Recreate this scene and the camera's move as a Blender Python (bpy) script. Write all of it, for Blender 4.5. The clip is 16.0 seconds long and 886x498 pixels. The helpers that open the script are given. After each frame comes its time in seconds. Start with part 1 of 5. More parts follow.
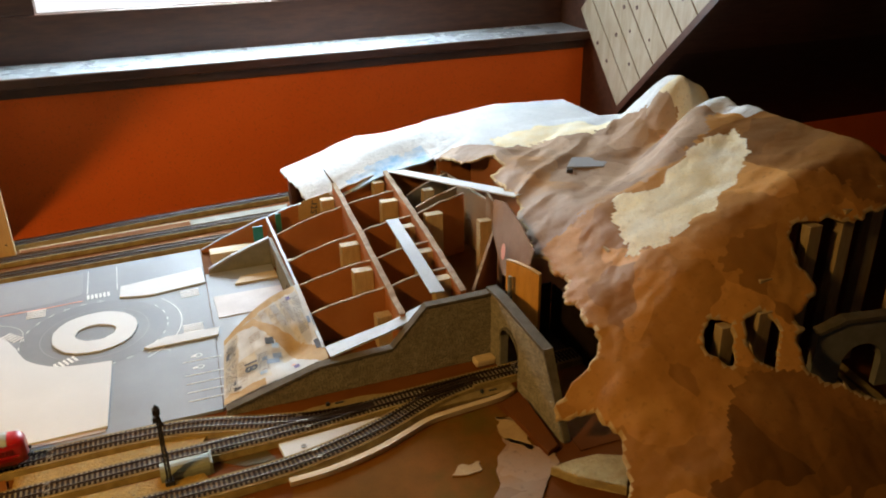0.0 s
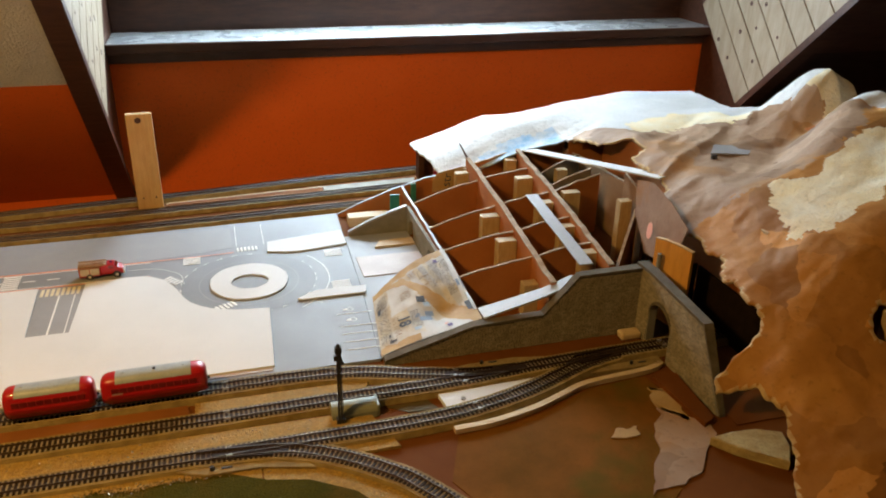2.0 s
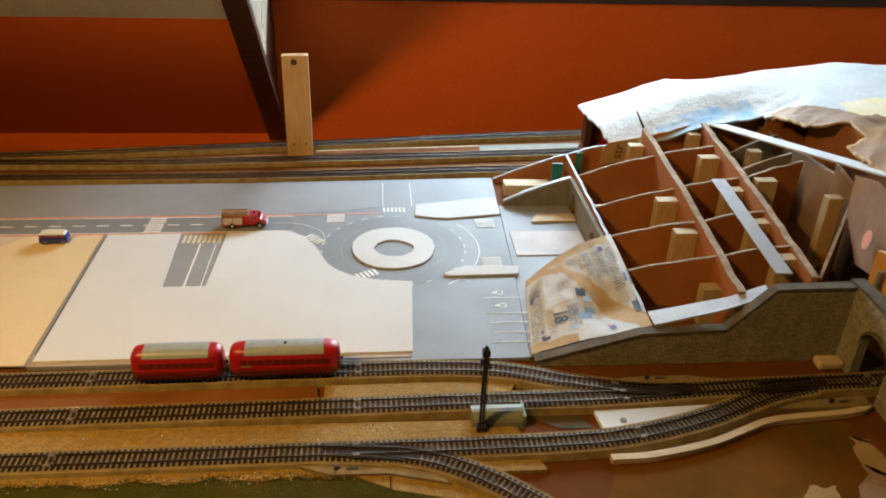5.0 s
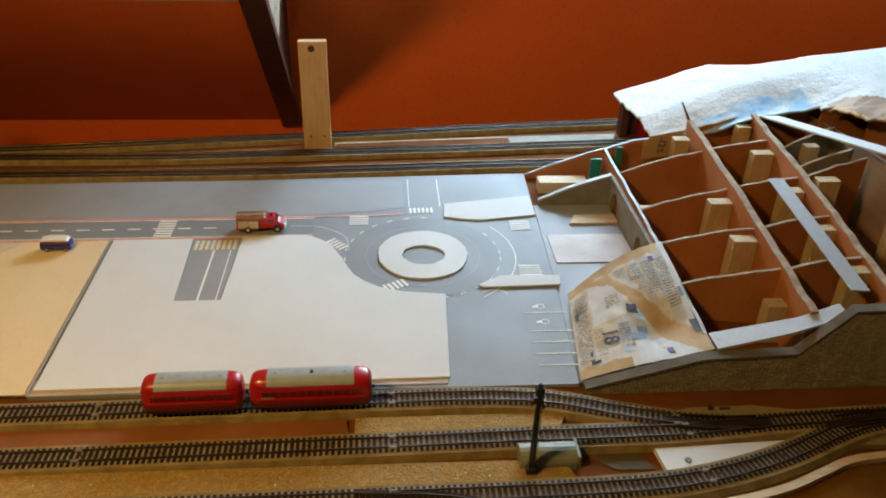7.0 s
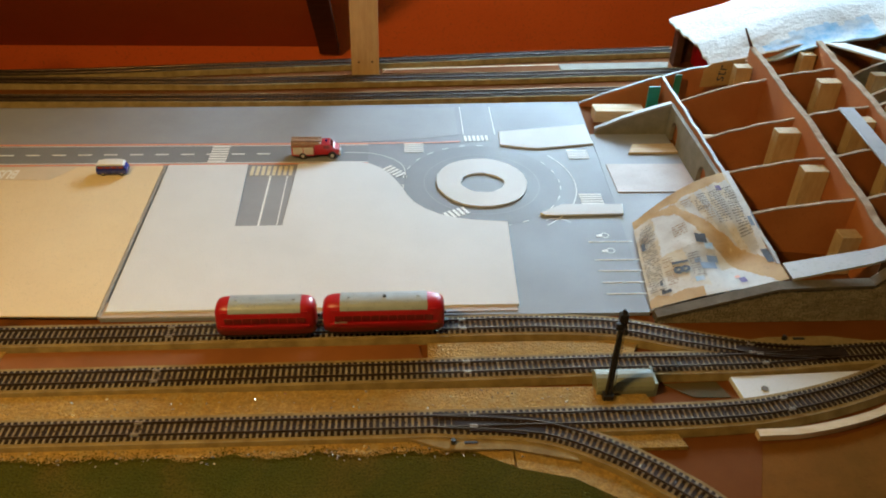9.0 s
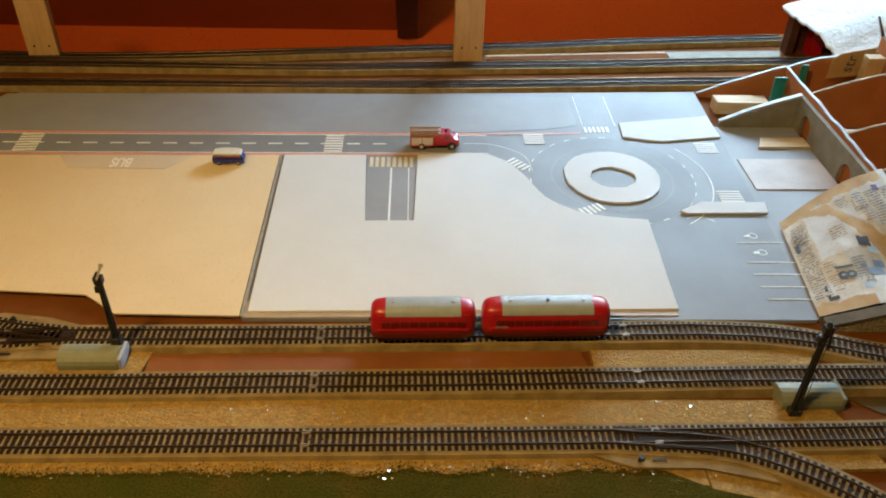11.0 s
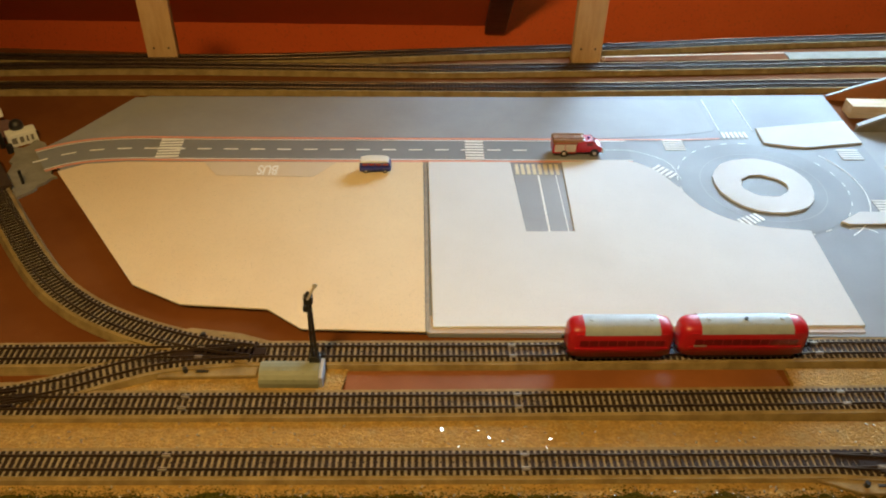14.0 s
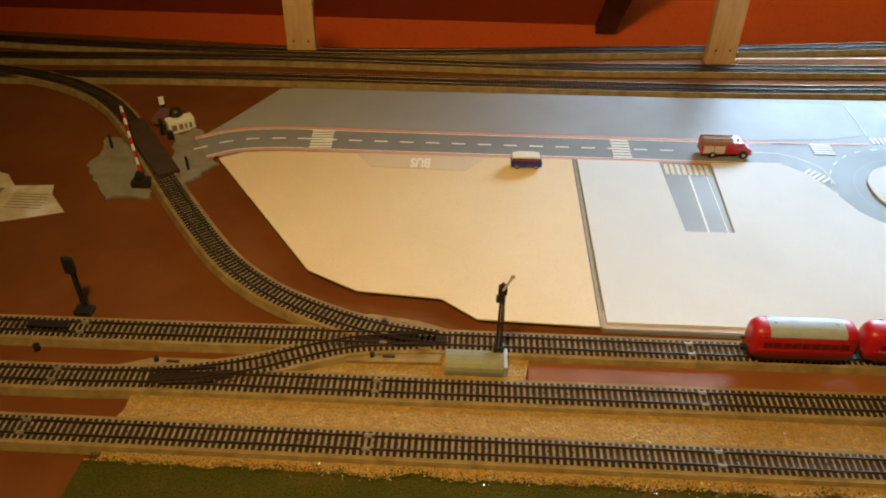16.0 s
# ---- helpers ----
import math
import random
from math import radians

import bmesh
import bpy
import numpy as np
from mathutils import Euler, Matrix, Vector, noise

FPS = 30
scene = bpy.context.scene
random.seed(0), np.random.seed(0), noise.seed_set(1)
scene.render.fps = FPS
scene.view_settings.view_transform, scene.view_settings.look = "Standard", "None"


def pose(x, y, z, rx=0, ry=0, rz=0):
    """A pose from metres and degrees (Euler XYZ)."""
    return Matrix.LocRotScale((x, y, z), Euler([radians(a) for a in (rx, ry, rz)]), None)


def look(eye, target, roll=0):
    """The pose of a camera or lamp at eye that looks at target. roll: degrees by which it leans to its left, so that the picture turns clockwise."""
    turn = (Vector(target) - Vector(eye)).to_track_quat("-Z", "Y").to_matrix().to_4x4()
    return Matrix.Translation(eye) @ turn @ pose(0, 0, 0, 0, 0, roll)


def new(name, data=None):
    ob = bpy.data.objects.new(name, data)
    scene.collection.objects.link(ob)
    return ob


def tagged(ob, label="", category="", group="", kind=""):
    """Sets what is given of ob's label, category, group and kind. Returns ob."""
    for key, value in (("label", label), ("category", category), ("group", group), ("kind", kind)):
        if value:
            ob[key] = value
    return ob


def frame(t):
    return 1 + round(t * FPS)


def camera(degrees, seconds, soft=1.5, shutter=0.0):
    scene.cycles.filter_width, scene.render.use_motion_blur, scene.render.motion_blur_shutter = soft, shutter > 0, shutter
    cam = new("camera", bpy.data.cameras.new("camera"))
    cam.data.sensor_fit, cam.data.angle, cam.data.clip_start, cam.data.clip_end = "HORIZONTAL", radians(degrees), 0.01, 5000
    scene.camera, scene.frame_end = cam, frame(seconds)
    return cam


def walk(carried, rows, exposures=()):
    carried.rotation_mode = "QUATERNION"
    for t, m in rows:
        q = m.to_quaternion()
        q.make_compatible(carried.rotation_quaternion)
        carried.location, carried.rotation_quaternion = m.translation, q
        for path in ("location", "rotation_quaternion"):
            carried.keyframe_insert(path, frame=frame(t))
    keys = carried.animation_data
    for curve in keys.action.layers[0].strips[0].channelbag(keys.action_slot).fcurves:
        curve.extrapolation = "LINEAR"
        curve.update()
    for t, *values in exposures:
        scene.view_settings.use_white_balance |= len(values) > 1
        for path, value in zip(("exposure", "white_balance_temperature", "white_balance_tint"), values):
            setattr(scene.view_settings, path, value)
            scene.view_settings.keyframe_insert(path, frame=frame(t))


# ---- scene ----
cam = camera(58.58, 16.0, soft=1.9, shutter=0.3)
# seconds, eye, point looked at, lean
PATH = [
    (0, (0.6678, -1.0899, 0.7416), (1.2516, 0.4393, -0.0072), -0.90),
    (0.5, (0.5765, -1.0884, 0.7268), (1.1949, 0.4266, -0.0231), 0.34),
    (1, (0.5149, -1.0762, 0.7178), (1.0745, 0.4657, -0.0234), 1.18),
    (1.5, (0.4956, -1.0858, 0.7077), (0.9722, 0.4844, -0.0321), 0.98),
    (2, (0.4919, -1.0883, 0.7074), (0.9526, 0.4807, -0.0449), 1.15),
    (2.5, (0.4896, -1.0544, 0.6998), (0.8933, 0.5067, -0.1002), 0.99),
    (3, (0.5075, -0.9910, 0.6920), (0.8605, 0.5978, -0.0770), 1.76),
    (3.5, (0.5123, -0.9767, 0.6932), (0.8632, 0.6033, -0.0944), 1.98),
    (4, (0.4951, -0.9904, 0.7009), (0.7789, 0.5968, -0.0992), 1.79),
    (4.5, (0.4796, -0.9651, 0.6960), (0.6867, 0.6130, -0.1445), 2.18),
    (5, (0.4898, -0.9177, 0.6874), (0.6365, 0.6521, -0.1812), 1.93),
    (7.5, (0.4426, -0.7847, 0.6770), (0.5677, 0.7365, -0.2772), 1.64),
    (8, (0.4300, -0.8057, 0.6657), (0.5368, 0.6890, -0.3314), 1.89),
    (10.5, (0.2471, -0.7229, 0.6511), (0.3451, 0.7291, -0.4082), 1.67),
    (11, (0.2095, -0.7195, 0.6403), (0.2748, 0.7232, -0.4341), 1.81),
    (11.5, (0.2293, -0.7265, 0.6563), (0.2190, 0.6937, -0.4496), 0.68),
    (12, (0.2286, -0.7292, 0.6477), (0.1692, 0.6845, -0.4649), 1.46),
    (12.5, (0.1655, -0.7008, 0.6489), (0.1518, 0.7348, -0.4368), -0.04),
    (13, (0.1024, -0.6794, 0.6540), (0.1029, 0.7381, -0.4552), 0.44),
    (13.5, (0.0601, -0.6794, 0.6559), (0.1040, 0.7347, -0.4568), 1.15),
    (14, (-0.0019, -0.6857, 0.6606), (0.0386, 0.7358, -0.4429), 1.38),
    (14.5, (-0.0640, -0.6824, 0.6602), (-0.0203, 0.7306, -0.4540), 1.82),
    (15, (-0.1109, -0.6884, 0.6583), (-0.1035, 0.7345, -0.4441), 1.66),
    (15.5, (-0.1427, -0.7007, 0.6624), (-0.1721, 0.7201, -0.4424), 1.52),
    (16, (-0.1621, -0.7047, 0.6645), (-0.2239, 0.7115, -0.4447), 0.82),
]
EXPOSURES = [(0, 0.07, 6820, 19), (4, -0.03, 6700, 17), (5, -0.04, 6560, 16), (7.5, -0.27, 6100, 13), (8.2, -0.2, 6030, 12), (10.5, -0.06, 5950, 11), (12, 0.0, 5900, 13), (14, 0.08, 5820, 12), (16, 0.14, 5800, 12)]
walk(cam, [(t, look(eye, aim, lean)) for t, eye, aim, lean in PATH], EXPOSURES)

# ---- light ----
W = bpy.data.worlds.new("daylight")
scene.world = W
W.use_nodes = True
sky = W.node_tree.nodes.new("ShaderNodeTexSky")
sky.sky_type = "NISHITA"
sky.sun_disc = False
sky.sun_elevation, sky.sun_rotation = radians(38), radians(-25)
back = W.node_tree.nodes["Background"]
back.inputs[1].default_value = 0.12
W.node_tree.links.new(sky.outputs[0], back.inputs[0])

SILL_Z, WALL_Y = 0.275, 1.43          # window sill and the low wall under the dormer
DX0, DX1 = 0.195, 2.185                 # the dormer's cheeks
KNEE_Z, PITCH = -0.195, 0.944         # where the roof slope meets the low wall, and its rise
FLOOR_Z, CEIL_Z = -0.86, 1.45


def lamp(name, kind, m, watts, colour, **more):
    data = bpy.data.lights.new(name, kind)
    data.energy, data.color = watts, colour
    for key, value in more.items():
        if key == "size":
            data.size = value
        elif key == "size_y":
            data.shape, data.size_y = "RECTANGLE", value
        elif key == "radius":
            data.shadow_soft_size = value
        elif key == "cone":
            data.spot_size, data.spot_blend = radians(value), 1.0
    ob = new(name, data)
    ob.matrix_world = m
    return ob


# the sky's light in the window opening, and the warm ceiling lamp of the room
lamp("window_daylight", "AREA", look((1.08, 1.64, 0.72), (0.82, 0.2, -0.15)), 45.0, (0.63, 0.865, 1.0), size=0.95, size_y=0.44)
lamp("room_lamp", "SPOT", look((-0.34, -0.62, 1.28), (0.27, 0.35, 0.0)), 71.0, (1.0, 0.628, 0.185), radius=0.08, cone=129)


# ---- materials ----
def mix_node(nt, a, b, fac, mode="MIX"):
    n = nt.nodes.new("ShaderNodeMix")
    n.data_type, n.blend_type = "RGBA", mode
    for sock, v in ((n.inputs[0], fac), (n.inputs[6], a), (n.inputs[7], b)):
        if isinstance(v, (int, float)):
            sock.default_value = v
        elif isinstance(v, tuple):
            sock.default_value = (*v[:3], 1)
        else:
            nt.links.new(v, sock)
    return n.outputs[2]


def noise_node(nt, scale, detail=4, rough=0.6, stretch=(1, 1, 1), kind="noise"):
    tc = nt.nodes.new("ShaderNodeTexCoord")
    mp = nt.nodes.new("ShaderNodeMapping")
    mp.inputs["Scale"].default_value = stretch
    nt.links.new(tc.outputs["Object"], mp.inputs[0])
    if kind == "voronoi":
        n = nt.nodes.new("ShaderNodeTexVoronoi")
        n.inputs["Scale"].default_value = scale
    else:
        n = nt.nodes.new("ShaderNodeTexNoise")
        n.inputs["Scale"].default_value = scale
        n.inputs["Detail"].default_value = detail
        n.inputs["Roughness"].default_value = rough
    nt.links.new(mp.outputs[0], n.inputs["Vector"])
    return n


def ramp_node(nt, fac, lo, hi):
    r = nt.nodes.new("ShaderNodeMapRange")
    r.inputs[1].default_value, r.inputs[2].default_value = lo, hi
    nt.links.new(fac, r.inputs[0])
    return r.outputs[0]


def material(name, a, b, scale=20, fine=300, rough=0.7, metal=0.0, bump=0.2, dist=0.001, stretch=(1, 1, 1),
             grain=0.25, third=None, spec=0.5, coat=0.0, vary=0.0, lo=0.35, hi=0.65, cells=0.0, island=0.0):
    m = bpy.data.materials.new(name)
    m.use_nodes = True
    nt = m.node_tree
    p = nt.nodes["Principled BSDF"]
    big = noise_node(nt, scale, 5, 0.62, stretch)
    small = noise_node(nt, fine, 3, 0.6, stretch)
    col = mix_node(nt, a, b, ramp_node(nt, big.outputs[0], lo, hi))
    if third:
        other = noise_node(nt, scale * 0.45, 4, 0.6, stretch)
        col = mix_node(nt, col, third, ramp_node(nt, other.outputs[0], 0.52, 0.64))
    if cells:
        warp = noise_node(nt, cells * 0.8, 3, 0.6)
        tc = nt.nodes.new("ShaderNodeTexCoord")
        add = nt.nodes.new("ShaderNodeVectorMath")
        add.operation = "MULTIPLY_ADD"
        add.inputs[1].default_value = (0.09, 0.09, 0.09)
        nt.links.new(warp.outputs["Color"], add.inputs[0])
        nt.links.new(tc.outputs["Object"], add.inputs[2])
        vor = nt.nodes.new("ShaderNodeTexVoronoi")
        vor.inputs["Scale"].default_value = cells
        nt.links.new(add.outputs[0], vor.inputs["Vector"])
        sep = nt.nodes.new("ShaderNodeSeparateColor")
        nt.links.new(vor.outputs["Color"], sep.inputs[0])
        col = mix_node(nt, col, tuple(0.70 * c for c in b), ramp_node(nt, sep.outputs[0], 0.55, 1.05))
        col = mix_node(nt, col, tuple(min(1.3 * c, 0.8) for c in a), ramp_node(nt, sep.outputs[1], 0.60, 1.10))
    dark = tuple(0.55 * c for c in a)
    col = mix_node(nt, col, dark, ramp_node(nt, small.outputs[0], 0.62 - 0.2 * grain, 0.9 - 0.2 * grain))
    if vary:
        info = nt.nodes.new("ShaderNodeObjectInfo")
        col = mix_node(nt, col, tuple(0.5 * c for c in a), ramp_node(nt, info.outputs["Random"], 0.0, 1.0 / vary))
    if island:
        geo = nt.nodes.new("ShaderNodeNewGeometry")
        col = mix_node(nt, col, tuple(0.35 * c for c in a), ramp_node(nt, geo.outputs["Random Per Island"], 0.25, 1.0 / island))
    nt.links.new(col, p.inputs["Base Color"])
    rr = nt.nodes.new("ShaderNodeMapRange")
    rr.inputs[3].default_value, rr.inputs[4].default_value = max(rough - 0.12, 0.03), min(rough + 0.12, 1)
    nt.links.new(big.outputs[0], rr.inputs[0])
    nt.links.new(rr.outputs[0], p.inputs["Roughness"])
    p.inputs["Metallic"].default_value = metal
    p.inputs["Specular IOR Level"].default_value = spec
    p.inputs["Coat Weight"].default_value = coat
    if bump:
        bp = nt.nodes.new("ShaderNodeBump")
        bp.inputs["Strength"].default_value, bp.inputs["Distance"].default_value = bump, dist
        nt.links.new(small.outputs[0], bp.inputs["Height"])
        nt.links.new(bp.outputs[0], p.inputs["Normal"])
    return m


M = {}
M["hardboard"] = material("hardboard", (0.168, 0.058, 0.012), (0.128, 0.041, 0.008), 6, 500, 0.8, spec=0.06, bump=0.1, dist=0.0005)
# lighter copy of the tabletop's hardboard, lamp light put into the colour
M["bare"] = material("lit_hardboard", (0.26, 0.092, 0.018), (0.20, 0.068, 0.013), 7, 500, 0.6, spec=0.3, bump=0.1, dist=0.0005)
M["rib"] = material("rib_hardboard", (0.44, 0.162, 0.046), (0.36, 0.122, 0.033), 8, 400, 0.7, spec=0.25, bump=0.1)
M["cardboard"] = material("brown_cardboard", (0.31, 0.17, 0.065), (0.23, 0.115, 0.04), 9, 200, 0.8, bump=0.3, third=(0.36, 0.22, 0.10))
M["sawn"] = material("sawn_edge", (0.43, 0.31, 0.20), (0.27, 0.175, 0.10), 90, 400, 0.9, bump=0.6)
M["road"] = material("printed_road", (0.26, 0.272, 0.295), (0.235, 0.245, 0.265), 12, 700, 0.58, spec=0.36, bump=0.05, dist=0.0003)
M["road2"] = material("printed_road_dark", (0.228, 0.236, 0.25), (0.208, 0.215, 0.228), 15, 700, 0.58, spec=0.36, bump=0.05, dist=0.0003)
M["road3"] = material("printed_pavement", (0.31, 0.316, 0.33), (0.285, 0.29, 0.305), 12, 700, 0.58, spec=0.36, bump=0.05, dist=0.0003)
M["sideboard"] = material("orange_plywood", (0.80, 0.40, 0.08), (0.66, 0.30, 0.055), 12, 130, 0.6, bump=0.3, stretch=(6, 6, 1))
M["ribblock"] = material("spruce_block", (0.52, 0.385, 0.20), (0.43, 0.295, 0.14), 30, 200, 0.7, bump=0.2, stretch=(5, 5, 1))
M["tornrim"] = material("torn_paper_rim", (0.60, 0.42, 0.20), (0.42, 0.26, 0.10), 60, 250, 0.9, bump=0.8, dist=0.002)
M["hanging"] = material("hanging_brown_paper", (0.30, 0.185, 0.125), (0.22, 0.125, 0.075), 14, 120, 0.85, bump=0.4, third=(0.28, 0.13, 0.05), spec=0.1)
M["crumb"] = material("crumbling_foam", (0.50, 0.40, 0.20), (0.40, 0.29, 0.12), 40, 160, 0.95, bump=1.0, dist=0.004)
M["umber"] = material("dark_and_dimmed_paper", (0.30, 0.130, 0.028), (0.20, 0.080, 0.015), 8, 120, 0.7, bump=0.3, dist=0.002, third=(0.36, 0.17, 0.045), spec=0.15, cells=9)
M["maroon"] = material("dark_red_plate", (0.085, 0.010, 0.008), (0.06, 0.008, 0.006), 40, 300, 0.5, bump=0.05)
M["deck"] = material("dark_brown_deck", (0.055, 0.030, 0.015), (0.038, 0.020, 0.010), 40, 300, 0.8, bump=0.3)
M["paint"] = material("white_marking", (0.86, 0.86, 0.85), (0.80, 0.80, 0.78), 80, 700, 0.6, bump=0.05)
M["redline"] = material("pink_marking", (0.76, 0.33, 0.23), (0.70, 0.29, 0.20), 80, 700, 0.6, bump=0.05)
M["card"] = material("white_card", (0.69, 0.705, 0.72), (0.63, 0.645, 0.66), 5, 600, 0.75, bump=0.08, dist=0.0004)
M["beige"] = material("beige_card", (0.76, 0.615, 0.385), (0.71, 0.56, 0.34), 5, 600, 0.6, bump=0.08, dist=0.0004)
M["cardedge"] = material("card_edge", (0.40, 0.36, 0.30), (0.30, 0.27, 0.23), 90, 600, 0.9)
M["foam"] = material("foam_bedding", (0.29, 0.205, 0.072), (0.19, 0.125, 0.04), 45, 500, 0.9, bump=0.4)
M["scatter"] = material("ochre_scatter", (0.50, 0.30, 0.055), (0.28, 0.155, 0.026), 110, 300, 0.85, bump=1.0, dist=0.003, third=(0.36, 0.25, 0.075), grain=1.2)
M["dirty"] = material("stained_board", (0.205, 0.078, 0.010), (0.125, 0.056, 0.006), 9, 300, 0.8, bump=0.3, third=(0.085, 0.068, 0.007), spec=0.04)
M["stain"] = material("green_stain", (0.060, 0.050, 0.007), (0.095, 0.055, 0.010), 24, 400, 0.85, bump=0.4)
M["ballasttop"] = material("grey_beige_bed", (0.33, 0.275, 0.185), (0.22, 0.175, 0.11), 60, 600, 0.9, bump=0.4)
M["bluepaper"] = material("blue_printed_paper", (0.16, 0.36, 0.60), (0.58, 0.66, 0.72), 26, 200, 0.7, bump=0.4)
M["grass"] = material("green_scatter", (0.056, 0.054, 0.003), (0.082, 0.064, 0.005), 18, 400, 0.95, bump=1.0, dist=0.003, grain=0.9, third=(0.105, 0.068, 0.008), spec=0.05)
M["sleeper"] = material("sleeper_plastic", (0.030, 0.016, 0.009), (0.021, 0.011, 0.006), 40, 500, 0.7, bump=0.1, vary=0.4, spec=0.2)
M["rail"] = material("rail_metal", (0.15, 0.10, 0.065), (0.09, 0.06, 0.04), 60, 500, 0.46, metal=0.9, bump=0.05)
M["orange"] = material("orange_wall_paint", (0.93, 0.150, 0.008), (0.89, 0.136, 0.007), 3, 180, 0.75, bump=0.25, dist=0.002)
M["cream"] = material("cream_plaster", (0.62, 0.56, 0.44), (0.54, 0.48, 0.37), 10, 160, 0.9, bump=0.9, dist=0.004)
M["darkroof"] = material("near_black_brown", (0.030, 0.012, 0.006), (0.020, 0.008, 0.004), 14, 120, 0.5, bump=0.2, stretch=(1, 6, 6))
M["darkwood"] = material("stained_wood", (0.085, 0.030, 0.014), (0.052, 0.018, 0.009), 14, 120, 0.45, bump=0.2, stretch=(1, 6, 6))
M["panelling"] = material("bounce_cutting_brown", (0.16, 0.085, 0.045), (0.12, 0.06, 0.03), 6, 90, 0.6, bump=0.2, stretch=(6, 6, 1))
M["pine"] = material("pine_boards", (0.42, 0.335, 0.235), (0.33, 0.25, 0.16), 10, 90, 0.55, bump=0.2, stretch=(6, 6, 1))
M["batten"] = material("planed_batten", (0.62, 0.40, 0.19), (0.52, 0.31, 0.13), 14, 130, 0.6, bump=0.2, stretch=(8, 8, 1))
M["lath"] = material("pale_lath", (0.66, 0.52, 0.33), (0.55, 0.40, 0.22), 30, 200, 0.7, bump=0.2, stretch=(1, 5, 5))
M["sill"] = material("painted_sill", (0.43, 0.43, 0.44), (0.33, 0.33, 0.34), 8, 200, 0.55, bump=0.1)
M["sillboard"] = material("lacquered_sill", (0.46, 0.48, 0.49), (0.38, 0.40, 0.41), 9, 120, 0.28, bump=0.04, spec=0.7, coat=0.5)
M["plaster"] = material("white_plaster", (0.65, 0.66, 0.665), (0.56, 0.575, 0.58), 14, 140, 0.85, bump=0.8, dist=0.003)
M["yellowplaster"] = material("raw_plaster_cloth", (0.86, 0.79, 0.62), (0.80, 0.64, 0.36), 16, 220, 0.9, bump=1.0, dist=0.003)
M["paper"] = material("brown_glued_paper", (0.46, 0.210, 0.048), (0.33, 0.138, 0.026), 9, 95, 0.62, bump=0.4, dist=0.002, third=(0.54, 0.27, 0.07), spec=0.2, cells=11)
M["paperpink"] = material("grey_glued_paper", (0.36, 0.245, 0.165), (0.30, 0.175, 0.10), 10, 95, 0.7, bump=0.4, dist=0.002, third=(0.40, 0.21, 0.085), spec=0.2, cells=14)
M["stone"] = material("grey_stone_wall", (0.40, 0.345, 0.24), (0.29, 0.245, 0.165), 60, 500, 0.85, bump=0.6, island=0.6)
M["mortar"] = material("dark_mortar", (0.085, 0.07, 0.048), (0.06, 0.05, 0.035), 80, 500, 0.9)
M["cap"] = material("wall_capping", (0.155, 0.13, 0.095), (0.10, 0.085, 0.062), 50, 400, 0.85, spec=0.15)
M["concrete"] = material("grey_portal", (0.26, 0.245, 0.20), (0.20, 0.185, 0.15), 40, 400, 0.85, bump=0.6)
M["red"] = material("glossy_red_lacquer", (0.46, 0.008, 0.012), (0.38, 0.007, 0.010), 20, 300, 0.34, bump=0.03, coat=0.25, grain=0.0)
M["roofgrey"] = material("grey_roof_lacquer", (0.36, 0.41, 0.44), (0.30, 0.34, 0.37), 40, 300, 0.42, bump=0.03)
M["glassdark"] = material("dark_window_band", (0.20, 0.012, 0.012), (0.15, 0.010, 0.010), 60, 300, 0.15, bump=0, coat=0.5)
M["black"] = material("black_plastic", (0.018, 0.016, 0.015), (0.012, 0.011, 0.010), 40, 300, 0.45, bump=0.1)
M["trim"] = material("silver_trim", (0.62, 0.55, 0.45), (0.5, 0.45, 0.36), 40, 300, 0.35, metal=0.6, bump=0)
M["greengrey"] = material("grey_green_enamel", (0.25, 0.26, 0.185), (0.21, 0.215, 0.15), 30, 300, 0.5, bump=0.05, spec=0.35)
M["teal"] = material("teal_plastic", (0.02, 0.24, 0.19), (0.015, 0.19, 0.15), 30, 300, 0.4)
M["blue"] = material("dark_blue_lacquer", (0.015, 0.030, 0.26), (0.012, 0.024, 0.21), 30, 300, 0.25, coat=0.4, bump=0)
M["white"] = material("white_plastic", (0.78, 0.77, 0.72), (0.70, 0.69, 0.64), 40, 300, 0.4, bump=0.05)
M["brownload"] = material("brown_tarp", (0.33, 0.19, 0.09), (0.25, 0.13, 0.06), 60, 400, 0.7)
M["silver"] = material("silver_shutter", (0.62, 0.57, 0.48), (0.52, 0.47, 0.40), 60, 400, 0.45, metal=0.1)
M["news"] = material("newsprint", (0.56, 0.49, 0.36), (0.45, 0.37, 0.25), 25, 250, 0.8, bump=0.4, third=(0.62, 0.62, 0.60))
M["newsbrown"] = material("brown_newsprint", (0.47, 0.315, 0.13), (0.40, 0.25, 0.095), 20, 200, 0.75, bump=0.4)
M["ink"] = material("printing_ink", (0.06, 0.07, 0.10), (0.04, 0.045, 0.06), 60, 300, 0.7)
M["inkblue"] = material("blue_print", (0.22, 0.30, 0.42), (0.16, 0.22, 0.33), 60, 300, 0.7)
M["inkpurple"] = material("purple_print", (0.12, 0.08, 0.25), (0.10, 0.07, 0.20), 60, 300, 0.7)
M["greybar"] = material("grey_print", (0.19, 0.175, 0.16), (0.15, 0.135, 0.12), 60, 300, 0.7)
M["greyplate"] = material("grey_painted_card", (0.24, 0.225, 0.18), (0.18, 0.165, 0.13), 30, 300, 0.8)
M["floor"] = material("room_floor", (0.12, 0.075, 0.04), (0.09, 0.055, 0.03), 6, 80, 0.5)
# near-black that puts the tunnel's shade into the colour
M["void"] = material("tunnel_shade_black", (0.020, 0.011, 0.006), (0.012, 0.007, 0.004), 40, 300, 0.95, bump=0, spec=0.05)
